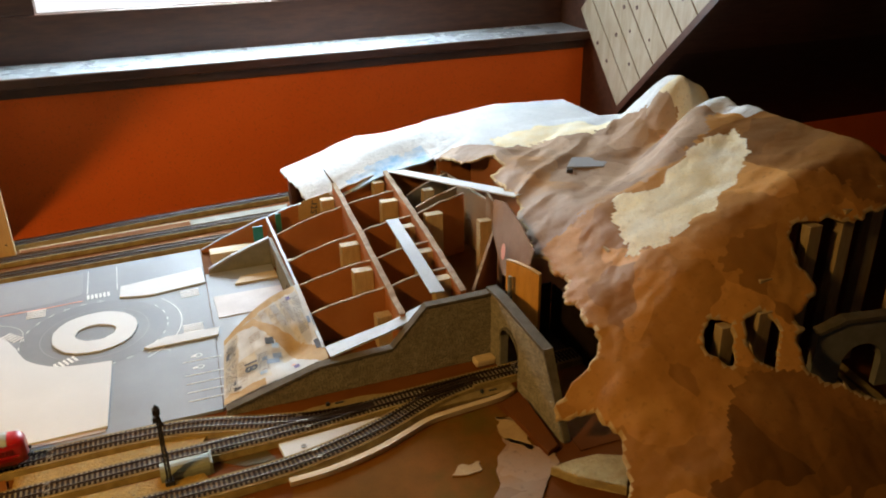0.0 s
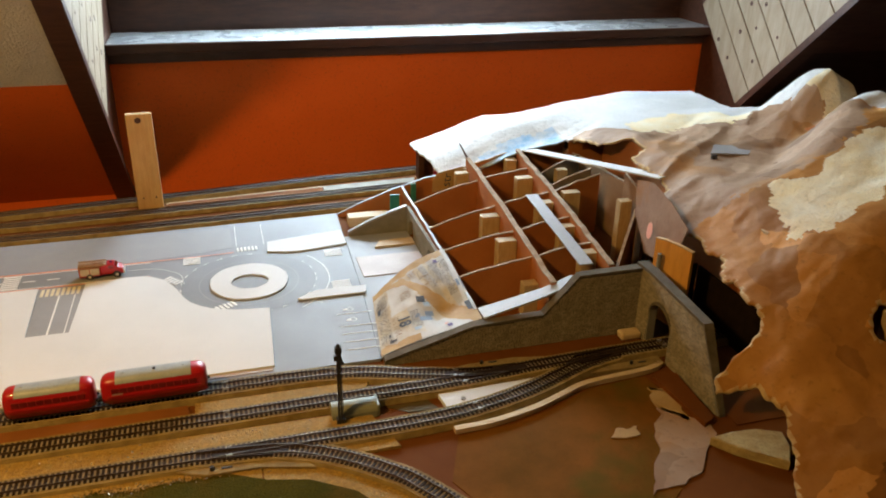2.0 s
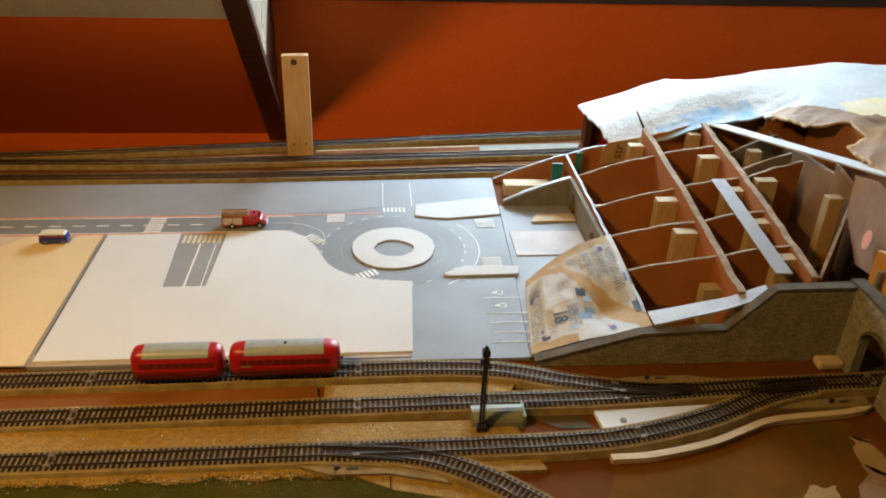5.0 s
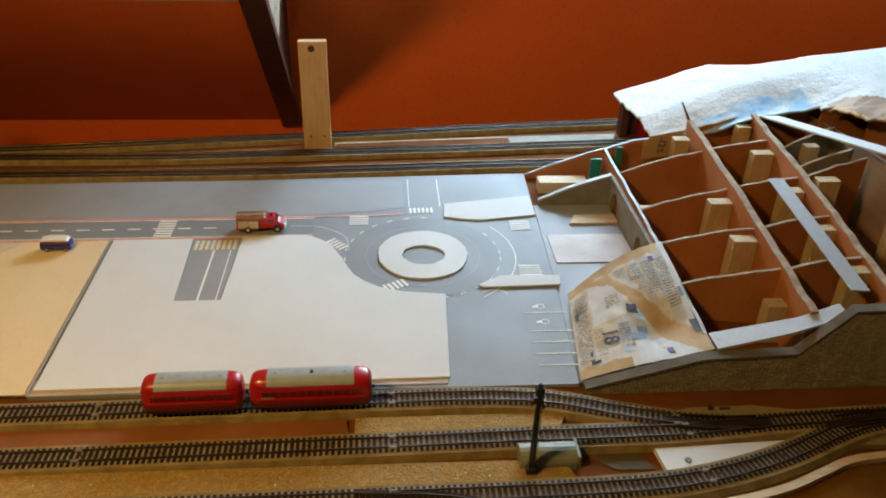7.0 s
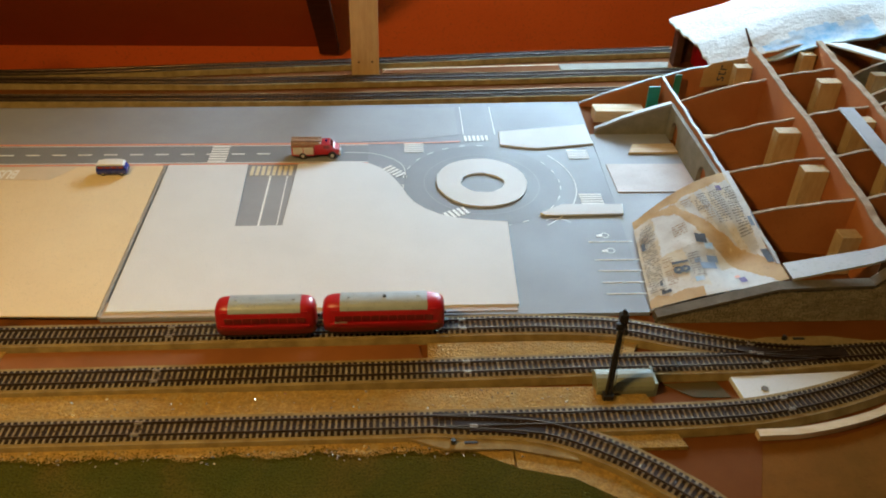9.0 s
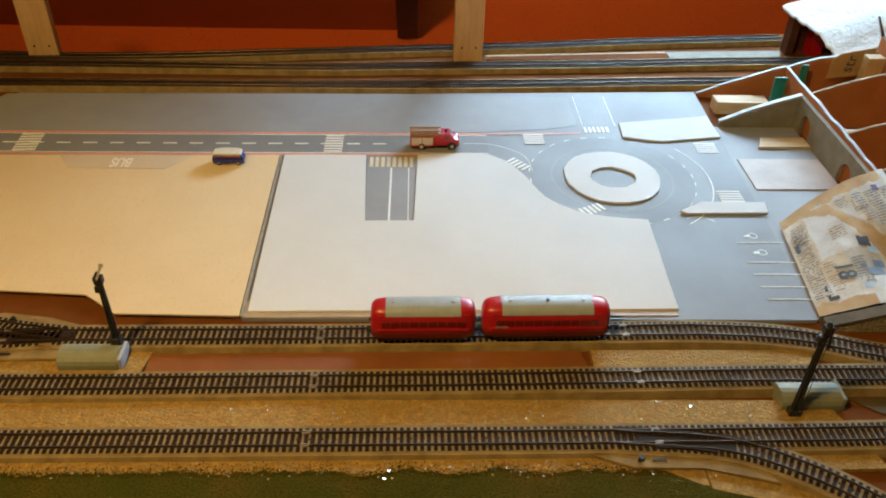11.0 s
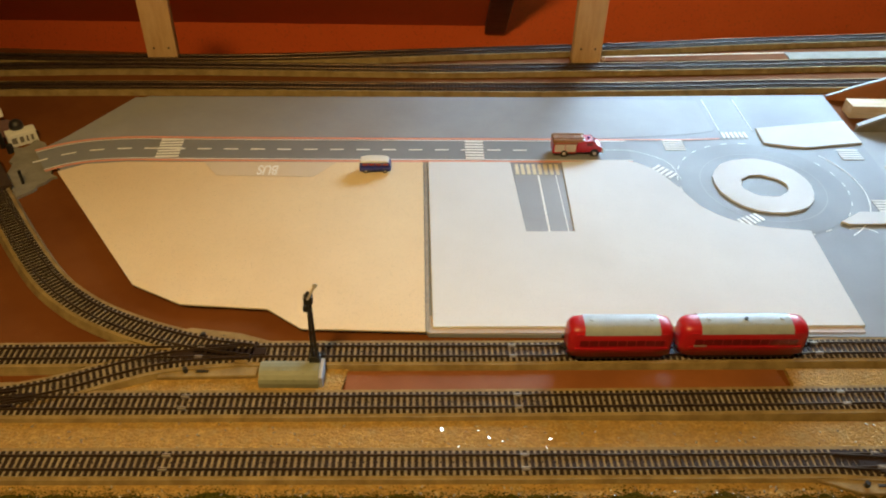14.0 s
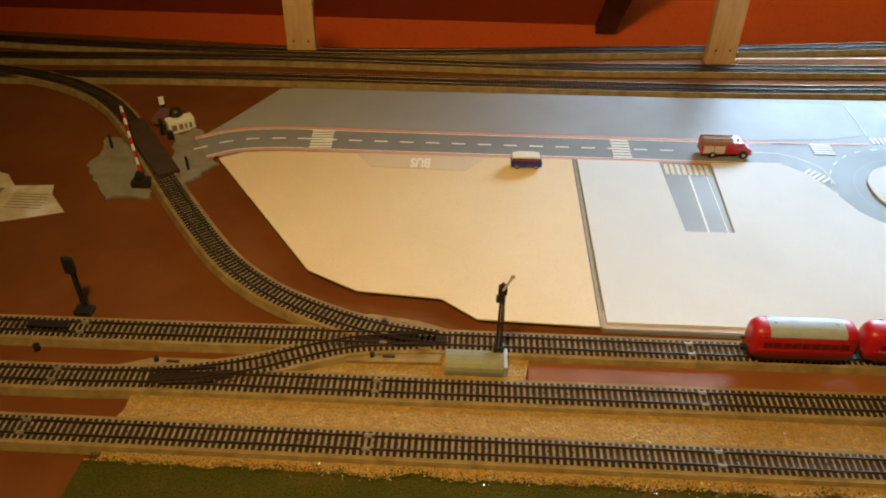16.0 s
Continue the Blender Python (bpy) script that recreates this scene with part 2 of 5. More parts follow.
M["slab"] = material("pinkish_card", (0.50, 0.41, 0.36), (0.40, 0.32, 0.27), 14, 300, 0.6)
M["glitter"] = material("mica_fleck", (0.9, 0.85, 0.75), (0.8, 0.75, 0.65), 30, 300, 0.12, metal=0.8, bump=0)


# ---- making meshes ----
def part(name, bm, mat, parent=None, label="", smooth=False):
    mesh = bpy.data.meshes.new(name)
    bmesh.ops.recalc_face_normals(bm, faces=bm.faces)
    if smooth:
        for f in bm.faces:
            f.smooth = True
    bm.to_mesh(mesh)
    bm.free()
    for one in (mat if isinstance(mat, list) else [mat]):
        mesh.materials.append(M[one])
    ob = new(name, mesh)
    if parent is not None:
        ob.parent = parent
    if label:
        ob["label"] = label
    return ob


def thing(name, at=(0, 0, 0), turn=0.0, label="", category="", group="", kind=""):
    ob = new(name)
    ob.empty_display_size = 0.02
    ob.location, ob.rotation_euler = at, (0, 0, radians(turn))
    return tagged(ob, label, category, group, kind)


def box(x0, y0, z0, x1, y1, z1, bevel=0.0, bm=None, m=None):
    bm = bm or bmesh.new()
    res = bmesh.ops.create_cube(bm, size=1.0)
    vs = res["verts"]
    for v in vs:
        v.co = Vector((x0 + (v.co.x + 0.5) * (x1 - x0), y0 + (v.co.y + 0.5) * (y1 - y0), z0 + (v.co.z + 0.5) * (z1 - z0)))
        if m is not None:
            v.co = m @ v.co
    if bevel:
        es = list({e for v in vs for e in v.link_edges})
        bmesh.ops.bevel(bm, geom=es, offset=bevel, segments=2, affect="EDGES", profile=0.5)
    return bm


def prism(poly, lo, hi, axis="z", bm=None, m=None, bevel=0.0):
    """A polygon drawn in the plane across an axis, drawn out along it from lo to hi."""
    bm = bm or bmesh.new()

    def place(a, b, c):
        v = Vector({"z": (a, b, c), "y": (a, c, b), "x": (c, a, b)}[axis])
        return m @ v if m is not None else v
    low = [bm.verts.new(place(a, b, lo)) for a, b in poly]
    top = [bm.verts.new(place(a, b, hi)) for a, b in poly]
    n = len(poly)
    faces = [bm.faces.new(low[::-1]), bm.faces.new(top)]
    for i in range(n):
        faces.append(bm.faces.new((low[i], low[(i + 1) % n], top[(i + 1) % n], top[i])))
    if bevel:
        bmesh.ops.bevel(bm, geom=list({e for f in faces[:2] for e in f.edges}), offset=bevel, segments=1, affect="EDGES")
    return bm


def rod(a, b, r, n=8, r2=None, bm=None):
    bm = bm or bmesh.new()
    a, b = Vector(a), Vector(b)
    m = Matrix.Translation((a + b) / 2) @ (b - a).to_track_quat("Z", "Y").to_matrix().to_4x4()
    bmesh.ops.create_cone(bm, cap_ends=True, segments=n, radius1=r, radius2=r if r2 is None else r2, depth=(b - a).length, matrix=m)
    return bm


def ellipse(cx, cy, rx, ry, n=48, rough=0.0, seed=0):
    rnd = random.Random(seed)
    out = []
    for i in range(n):
        k = 1 + rough * (rnd.random() - 0.5)
        out.append((cx + rx * k * math.cos(2 * math.pi * i / n), cy + ry * k * math.sin(2 * math.pi * i / n)))
    return out


def smooth_path(pts, step=0.004):
    """An even line through a few points (Catmull-Rom)."""
    P = [Vector((*p, 0)) if len(p) == 2 else Vector(p) for p in pts]
    P = [2 * P[0] - P[1]] + P + [2 * P[-1] - P[-2]]
    raw = []
    for i in range(1, len(P) - 2):
        n = max(2, int((P[i + 1] - P[i]).length / step))
        for k in range(n):
            t = k / n
            raw.append(0.5 * (2 * P[i] + (P[i + 1] - P[i - 1]) * t + (2 * P[i - 1] - 5 * P[i] + 4 * P[i + 1] - P[i + 2]) * t * t
                              + (3 * P[i] - P[i - 1] - 3 * P[i + 1] + P[i + 2]) * t ** 3))
    raw.append(P[-2])
    return raw


def spaced(path, step):
    out, carry = [], 0.0
    for a, b in zip(path, path[1:]):
        d = (b - a).length
        if d < 1e-9:
            continue
        s = carry
        while s < d:
            out.append((a.lerp(b, s / d), (b - a).normalized()))
            s += step
        carry = s - d
    return out


def sweep(path, section, bm=None):
    """A closed section (across, up) drawn along a line."""
    bm = bm or bmesh.new()
    rings = []
    for i, p in enumerate(path):
        d = (path[min(i + 1, len(path) - 1)] - path[max(i - 1, 0)]).normalized()
        side = Vector((-d.y, d.x, 0))
        rings.append([bm.verts.new(p + side * a + Vector((0, 0, h))) for a, h in section])
    n = len(section)
    for r, s in zip(rings, rings[1:]):
        for i in range(n):
            bm.faces.new((r[i], r[(i + 1) % n], s[(i + 1) % n], s[i]))
    bm.faces.new(rings[0][::-1])
    bm.faces.new(rings[-1])
    return bm


def sheet(poly, z, bm=None):
    bm = bm or bmesh.new()
    bm.faces.new([bm.verts.new((a, b, z)) for a, b in poly])
    return bm


def bars(rows, mat, z, parent, name="bars", m=None):
    """Flat printed strokes: (x0, y0, x1, y1) each."""
    bm = bmesh.new()
    for x0, y0, x1, y1 in rows:
        vs = [bm.verts.new(v) for v in ((x0, y0, z), (x1, y0, z), (x1, y1, z), (x0, y1, z))]
        if m is not None:
            for v in vs:
                v.co = m @ v.co
        bm.faces.new(vs)
    return part(name, bm, mat, parent)


# ---- the room ----
def slope_z(y):
    return KNEE_Z + (WALL_Y - y) * PITCH


TOP_Y = WALL_Y - (CEIL_Z - KNEE_Z) / PITCH
ROOM_X0, ROOM_X1, ROOM_Y0 = -2.7, 3.9, -2.9

part("floor", box(ROOM_X0, ROOM_Y0, FLOOR_Z - 0.1, ROOM_X1, WALL_Y + 0.4, FLOOR_Z), "floor")
part("ceiling", box(ROOM_X0, ROOM_Y0, CEIL_Z, ROOM_X1, TOP_Y + 0.02, CEIL_Z + 0.12), "cream")
# back and side walls in an assumed dark brown to cut bounced light
part("wall_back", box(ROOM_X0, ROOM_Y0 - 0.12, FLOOR_Z, ROOM_X1, ROOM_Y0, CEIL_Z), "panelling")
part("wall_west", box(ROOM_X0 - 0.12, ROOM_Y0, FLOOR_Z, ROOM_X0, WALL_Y + 0.4, CEIL_Z), "panelling")
part("wall_east", box(ROOM_X1, ROOM_Y0, FLOOR_Z, ROOM_X1 + 0.12, WALL_Y + 0.4, CEIL_Z), "panelling")
for name, a, b in (("wall_north_1", ROOM_X0, DX0 - 0.03), ("wall_north_3", DX1 + 0.03, ROOM_X1)):
    part(name, box(a, WALL_Y, FLOOR_Z, b, WALL_Y + 0.12, KNEE_Z + 0.05), "orange")
part("wall_north_2", box(DX0 - 0.03, WALL_Y, FLOOR_Z, DX1 + 0.03, WALL_Y + 0.12, SILL_Z - 0.035), "orange")

# the roof slopes beside the dormer: left orange below, cream plaster above; right dark brown
CREAM_Y = 0.945
t_ = 0.10
for n, (a, b) in enumerate(((ROOM_X0, DX0 - 0.025), (DX1 + 0.025, ROOM_X1))):
    low = [(WALL_Y + 0.02, slope_z(WALL_Y + 0.02)), (CREAM_Y, slope_z(CREAM_Y)), (CREAM_Y, slope_z(CREAM_Y) + t_), (WALL_Y + 0.02, slope_z(WALL_Y + 0.02) + t_)]
    high = [(CREAM_Y, slope_z(CREAM_Y)), (TOP_Y, CEIL_Z), (TOP_Y, CEIL_Z + t_), (CREAM_Y, slope_z(CREAM_Y) + t_)]
    tagged(part("slope_lower_%d" % (n + 1), prism(low, a, b, "x"), ("orange", "darkroof")[n]), ("orange painted lower roof slope", "near-black lower roof slope")[n], "wall", kind="structure")
    tagged(part("slope_upper_%d" % (n + 1), prism(high, a, b, "x"), ("cream", "darkwood")[n]), ("rough cream plastered upper roof slope", "dark brown upper roof slope")[n], "ceiling", kind="structure")
HEAD_Z = 1.12
head_y = WALL_Y - (HEAD_Z - KNEE_Z) / PITCH
tagged(part("slope_over_dormer", prism([(head_y, HEAD_Z), (TOP_Y, CEIL_Z), (TOP_Y, CEIL_Z + t_), (head_y, HEAD_Z + t_)], DX0 - 0.03, DX1 + 0.03, "x"), "cream"), "cream plastered slope above the dormer", "ceiling", kind="structure")
tagged(part("dormer_ceiling", box(DX0 - 0.03, head_y - 0.02, HEAD_Z, DX1 + 0.03, 1.75, HEAD_Z + 0.1), "pine"), "pine-boarded dormer ceiling", "ceiling", kind="structure")


def cheek(x, inward, n):
    """One side of the dormer: boards standing across the slope, and a stained edging along it."""
    side = thing("dormer_cheek_%d" % n, label="pine-boarded dormer side with dark stained edging", category="cheek", kind="structure")
    a, b = (x - 0.03, x) if inward > 0 else (x, x + 0.03)
    part("backing", prism([(1.75, KNEE_Z - 0.2), (WALL_Y, KNEE_Z), (head_y, HEAD_Z), (1.75, HEAD_Z)], a, b, "x"), "darkwood", side)
    width, k = 0.085, PITCH
    direction = Vector((0, 1, -PITCH)).normalized()
    across = Vector((0, PITCH, 1)).normalized()
    foot = Vector((0, WALL_Y, KNEE_Z))
    s = 0.02
    while s < 1.35:
        p = foot - direction * s
        q = foot - direction * (s + width - 0.005)
        depth = 0.40
        poly = [(p.y, p.z), (q.y, q.z), (q.y + across.y * depth, q.z + across.z * depth), (p.y + across.y * depth, p.z + across.z * depth)]
        poly = [(min(u, 1.72), min(v, HEAD_Z - 0.002)) for u, v in poly]
        if s > (0.42 if inward > 0 else 0.33):
            i0, i1 = (x + 0.001, x + 0.012) if inward > 0 else (x - 0.012, x - 0.001)
            board = part("board", prism(poly, i0, i1, "x"), "pine", side)
            for k in range(2):
                t = 0.12 + 0.10 * k + 0.06 * math.sin(s * 37 + 2 * k)
                c = (p + q) / 2 + across * t + direction * 0.018 * math.sin(s * 53 + k)
                if c.z < HEAD_Z - 0.03 and c.y < 1.68:
                    part("knot", rod((i0 - 0.0006, c.y, c.z), (i1 + 0.0006, c.y, c.z), 0.006 + 0.002 * math.sin(s * 71 + k), 10), "darkwood", board, "dark round knot")
        s += width
    e0, e1 = (x - 0.035, x + 0.02) if inward > 0 else (x - 0.02, x + 0.035)
    off = across * -0.022
    lo, hi = foot - direction * 0.0, foot - direction * 1.62
    part("edging", prism([(lo.y, lo.z), (hi.y, hi.z), (hi.y + off.y, hi.z + off.z), (lo.y + off.y, lo.z + off.z)], e0, e1, "x"), "darkwood", side, "dark stained edging board")
    return side


cheek(DX0, 1, 1)
cheek(DX1, -1, 2)

sill = part("window_sill", box(DX0, WALL_Y - 0.035, SILL_Z - 0.03, DX1, 1.60, SILL_Z, 0.004), "sillboard")
nosing = part("sill_nosing", box(DX0, WALL_Y - 0.047, SILL_Z - 0.030, DX1, WALL_Y - 0.0355, SILL_Z - 0.001, 0.003), "darkwood")
tagged(nosing, "dark stained front edge of the sill", "trim", kind="structure")
tagged(sill, "pale painted window sill above the orange wall", "sill", kind="structure")
apron = part("sill_apron", box(DX0, WALL_Y - 0.012, SILL_Z - 0.062, DX1, WALL_Y - 0.002, SILL_Z - 0.031), "darkwood")
tagged(apron, "dark stained apron board under the sill", "trim", kind="structure")
win = thing("window_1", label="wide dormer window with dark stained wooden frames", category="window", kind="structure")
WY = 1.60
part("lower_rail", box(DX0, WY, SILL_Z - 0.03, DX1, WY + 0.06, SILL_Z + 0.14, 0.004), "darkwood", win)
part("upper_rail", box(DX0, WY, HEAD_Z - 0.08, DX1, WY + 0.06, HEAD_Z, 0.004), "darkwood", win)
for x in (DX0, 1.13, DX1 - 0.22):
    part("stile", box(x, WY + 0.002, SILL_Z + 0.14, x + (0.22 if x != 1.13 else 0.12), WY + 0.058, HEAD_Z - 0.08, 0.004), "darkwood", win)
gl = bpy.data.materials.new("window_glass")
gl.use_nodes = True
gp = gl.node_tree.nodes["Principled BSDF"]
gp.inputs["Transmission Weight"].default_value, gp.inputs["Roughness"].default_value, gp.inputs["IOR"].default_value = 1.0, 0.0, 1.45
M["glass"] = gl
for a, b in ((DX0 + 0.22, 1.13), (1.25, DX1 - 0.22)):
    pane = part("pane", box(a, WY + 0.03, SILL_Z + 0.14, b, WY + 0.034, HEAD_Z - 0.08), "glass", win)
    pane.visible_shadow = False

hazy = bpy.data.materials.new("bright_hazy_sky")
hazy.use_nodes = True
hp = hazy.node_tree.nodes["Principled BSDF"]
hp.inputs["Base Color"].default_value = (0.9, 0.93, 0.95, 1)
hp.inputs["Emission Color"].default_value, hp.inputs["Emission Strength"].default_value = (0.93, 1.0, 0.97, 1), 1.15
M["hazy"] = hazy
tagged(part("backdrop", box(-14, 11.0, -5, 18, 11.05, 7), "hazy"), "bright overcast sky outside the window", "sky", kind="structure")

# ---- the baseboard ----
table = thing("layout_table", label="brown hardboard baseboard of a model railway on a timber frame", category="table")
part("tabletop", prism([(-1.75, -0.297), (0.50, -0.297), (0.62, -0.80), (2.35, -0.80), (2.35, 0.90), (1.0, 0.955), (0.60, 0.90), (-0.10, 0.825), (-0.45, 0.800), (-1.75, 0.86)], -0.018, -0.006), "hardboard", table)
part("front_rail", box(-1.75, -0.297, -0.10, 0.49, -0.277, -0.0185), "lath", table, "pale timber edge")
part("side_rail", box(2.33, -0.8, -0.10, 2.35, 0.88, -0.0185), "lath", table)
for x, y in ((-1.65, -0.25), (-1.65, 0.70), (0.40, -0.25), (0.70, -0.72), (2.25, -0.72), (2.25, 0.80), (0.40, 0.80)):
    part("leg", box(x - 0.03, y - 0.03, FLOOR_Z, x + 0.03, y + 0.03, -0.0185, 0.003), "lath", table)

# scatter mats under the near tracks
mat_s = thing("ballast_mat", label="ochre ballast scatter glued between the tracks", category="scatter", kind="stuff")
rnd = random.Random(3)
edge_l = [(-0.53 + 0.006 * rnd.random() - 0.05 * (y + 0.13) / -0.1 * 0.1, y) for y in np.linspace(-0.13, -0.226, 14)]
part("mat", prism([(0.69, -0.226), (0.66, -0.135)] + [(0.52, -0.133)] + edge_l, -0.0055, -0.0005), "scatter", mat_s)
part("mat", prism([(0.415, -0.092), (0.66, -0.092), (0.68, -0.055), (0.415, -0.055)], -0.0055, -0.0005), "scatter", mat_s)
part("mat", prism([(-0.35, -0.093), (-0.095, -0.093), (-0.088, -0.055), (-0.25, -0.055)], -0.0055, -0.0012), "scatter", mat_s)
edge_f = [(x, -0.240 - 0.006 * rnd.random()) for x in np.linspace(-0.545, 0.50, 60)]
part("mat", prism(edge_f + [(0.50, -0.224), (-0.545, -0.224)], -0.0055, -0.0008), "scatter", mat_s)
part("mat", prism([(0.502, -0.224), (0.56, -0.226), (0.62, -0.262), (0.675, -0.318), (0.70, -0.365), (0.66, -0.365), (0.615, -0.302), (0.555, -0.268), (0.502, -0.255)], -0.0055, -0.0010), "scatter", mat_s)
lawn = part("grass_strip", prism([(float(x), -0.228 + 0.007 * noise.noise(Vector((float(x) * 22, 1, 2))) + 0.005 * noise.noise(Vector((float(x) * 90, 3, 2))) + 0.002 * rnd.random()) for x in np.linspace(0.46, -0.545, 220)] + [(-0.55, -0.29), (0.50, -0.29), (0.512, -0.36), (0.655, -0.36), (0.615, -0.300), (0.560, -0.264), (0.505, -0.250)], -0.0055, -0.0002), "grass")
tagged(lawn, "dark green grass scatter along the front edge", "grass", kind="stuff")
bm = bmesh.new()
for _ in range(330):
    x, y = rnd.uniform(-0.5, 0.62), rnd.choice((rnd.uniform(-0.172, -0.135), rnd.uniform(-0.235, -0.215)))
    s, a = rnd.uniform(0.0006, 0.0016), rnd.uniform(0, 3.1)
    box(-s, -s * 0.6, 0, s, s * 0.6, 0.0006, bm=bm, m=pose(x, y, -0.0003, rnd.uniform(-25, 25), rnd.uniform(-25, 25), math.degrees(a)))
grains = bmesh.new()
for _ in range(5200):
    x = rnd.uniform(-0.54, 0.46)
    y = -0.231 + 0.007 * noise.noise(Vector((x * 22, 1, 2))) + abs(rnd.gauss(0, 0.006))
    r, a = rnd.uniform(0.0005, 0.0012), rnd.uniform(0, 6.3)
    c = [grains.verts.new((x + r * math.cos(a + k), y + r * math.sin(a + k), -0.0006)) for k in (0, 2.1, 4.2)] + [grains.verts.new((x, y, -0.0002 + r))]
    for k in range(3):
        grains.faces.new((c[k], c[(k + 1) % 3], c[3]))
tagged(part("grass_grains", grains, "grass"), "loose green scatter grains along the grass edge", "grass", kind="stuff")
tagged(part("mica_flecks", bm, "glitter"), "glittering mica flecks in the ballast", "flecks", kind="stuff")


# ---- tracks ----
sleeper_mesh = None


def track(pts, label, singles=None, lift=0.0, bed=True, width=0.0195, top="ballasttop"):
    """A length of model track: foam bed, dark sleepers and two rails."""
    global sleeper_mesh
    tr = thing("track", label=label, category="track", group="model railway tracks")
    path = smooth_path(pts)
    if bed:
        part("foam_bed", sweep(path, [(-0.0235, -0.0058 + lift), (0.0235, -0.0058 + lift), (width, 0.0035 + lift), (-width, 0.0035 + lift)]), "foam", tr, "tan foam bedding")
        part("bed_top", sweep(path, [(-0.0150, 0.0030 + lift), (0.0150, 0.0030 + lift), (0.0150, 0.0038 + lift), (-0.0150, 0.0038 + lift)]), top, tr, "grey-beige bed between sleepers" if top == "ballasttop" else "dark bed between sleepers")
    for s in (-0.00825, 0.00825):
        line = [Vector((*p.xy, 0.0049 + lift)) for p in path]
        part("rail", sweep(line, [(s - 0.0009, 0), (s + 0.0009, 0), (s + 0.0004, 0.0008), (s + 0.0005, 0.0025), (s - 0.0005, 0.0025), (s - 0.0004, 0.0008)]), "rail", tr)
    if sleeper_mesh is None:
        b = box(-0.0019, -0.0147, 0.0036, 0.0019, 0.0147, 0.0050)
        sleeper_mesh = bpy.data.meshes.new("sleeper")
        b.to_mesh(sleeper_mesh)
        b.free()
        sleeper_mesh.materials.append(M["sleeper"])
    rest = bmesh.new()
    count = 0
    for p, d in spaced(path, 0.0069):
        m = Matrix.Translation((p.x, p.y, lift)) @ Matrix.Rotation(math.atan2(d.y, d.x), 4, "Z")
        if singles and singles[0] < p.x < singles[1] and count < 230:
            ob = new("sleeper", sleeper_mesh)
            ob.parent, ob.matrix_basis = tr, m
            count += 1
        else:
            box(-0.0019, -0.0147, 0.0036, 0.0019, 0.0147, 0.0050, bm=rest, m=m)
    # the row of small centre contacts
    for p, d in spaced(path, 0.0128):
        m = Matrix.Translation((p.x, p.y, lift)) @ Matrix.Rotation(math.atan2(d.y, d.x), 4, "Z")
        box(-0.0007, -0.0007, 0.0050, 0.0007, 0.0007, 0.0058, bm=rest, m=m)
    more = part("sleeper_run", rest, "sleeper", tr)
    more["kind"] = "stuff"
    if singles:
        for p, d in spaced(path, 0.360):
            m = Matrix.Translation((p.x, p.y, lift)) @ Matrix.Rotation(math.atan2(d.y, d.x), 4, "Z")
            for s in (-0.00825, 0.00825):
                part("rail_joiner", box(-0.004, s - 0.0016, 0.0052, 0.0045, s + 0.0016, 0.0071, m=m), "trim", tr, "bright metal rail joiner")
    return tr


track([(-1.7, -0.048), (-0.7, -0.044), (-0.2, -0.037), (0.1, -0.0345), (0.40, -0.029), (0.56, -0.027), (0.66, -0.036), (0.74, -0.060), (0.82, -0.082), (0.90, -0.092)], "straight model track beside the white card, on tan foam", (-0.5, 0.9))
track([(-1.7, -0.122), (-0.7, -0.120), (-0.5, -0.116), (-0.1, -0.113), (0.3, -0.108), (0.6, -0.102), (0.8, -0.100), (0.95, -0.089), (1.1, -0.083), (1.24, -0.079), (1.50, -0.07)], "middle model track running into the stone portal", (-0.5, 0.9), 0.0004)
track([(-1.7, -0.196), (-0.6, -0.193), (0.1, -0.191), (0.55, -0.188), (0.74, -0.184), (0.83, -0.172), (0.92, -0.147), (1.02, -0.106), (1.09, -0.089)], "front model track curving to join the middle one", (-0.5, 0.9), 0.0008)
track([(0.42, -0.190), (0.53, -0.201), (0.60, -0.232), (0.66, -0.277), (0.70, -0.320), (0.76, -0.42), (0.80, -0.55), (0.82, -0.75)], "model track branching off towards the front edge", None, 0.0012)
track([(-0.52, -0.117), (-0.46, -0.107), (-0.40, -0.090), (-0.34, -0.064), (-0.29, -0.048), (-0.22, -0.039)], "short connecting track of a turnout", None, 0.0012)
track([(-0.20, -0.036), (-0.26, -0.026), (-0.32, -0.008), (-0.387, 0.022), (-0.438, 0.055), (-0.489, 0.101), (-0.554, 0.181), (-0.627, 0.281), (-0.695, 0.379), (-0.744, 0.450), (-0.804, 0.518), (-0.866, 0.565), (-0.95, 0.604), (-1.06, 0.632), (-1.25, 0.642)], "curved model track crossing to the rear line", None, 0.0016)
track([(-1.7, 0.610), (-1.06, 0.617), (-0.95, 0.623), (-0.74, 0.635), (-0.42, 0.644), (0.0, 0.648), (0.21, 0.652), (0.43, 0.662), (0.66, 0.677), (0.83, 0.686), (1.05, 0.703), (1.5, 0.73)], "rear model track beside the road sheet", None, 0.0, top="deck")
track([(-1.7, 0.672), (-1.09, 0.696), (-0.98, 0.701), (-0.65, 0.722), (-0.42, 0.727), (0.0, 0.726), (0.21, 0.736), (0.43, 0.748), (0.65, 0.762), (0.92, 0.781), (1.5, 0.80)], "rear model track along the table's back edge", None, 0.0004, top="deck")
track([(-1.7, 0.82), (-1.13, 0.772), (-1.0, 0.763), (-0.77, 0.755), (-0.55, 0.758), (-0.30, 0.768), (0.0, 0.800), (0.2, 0.820), (0.45, 0.846), (0.68, 0.876), (1.0, 0.908)], "hindmost model track under the window wall", None, 0.0008, width=0.018, top="deck")


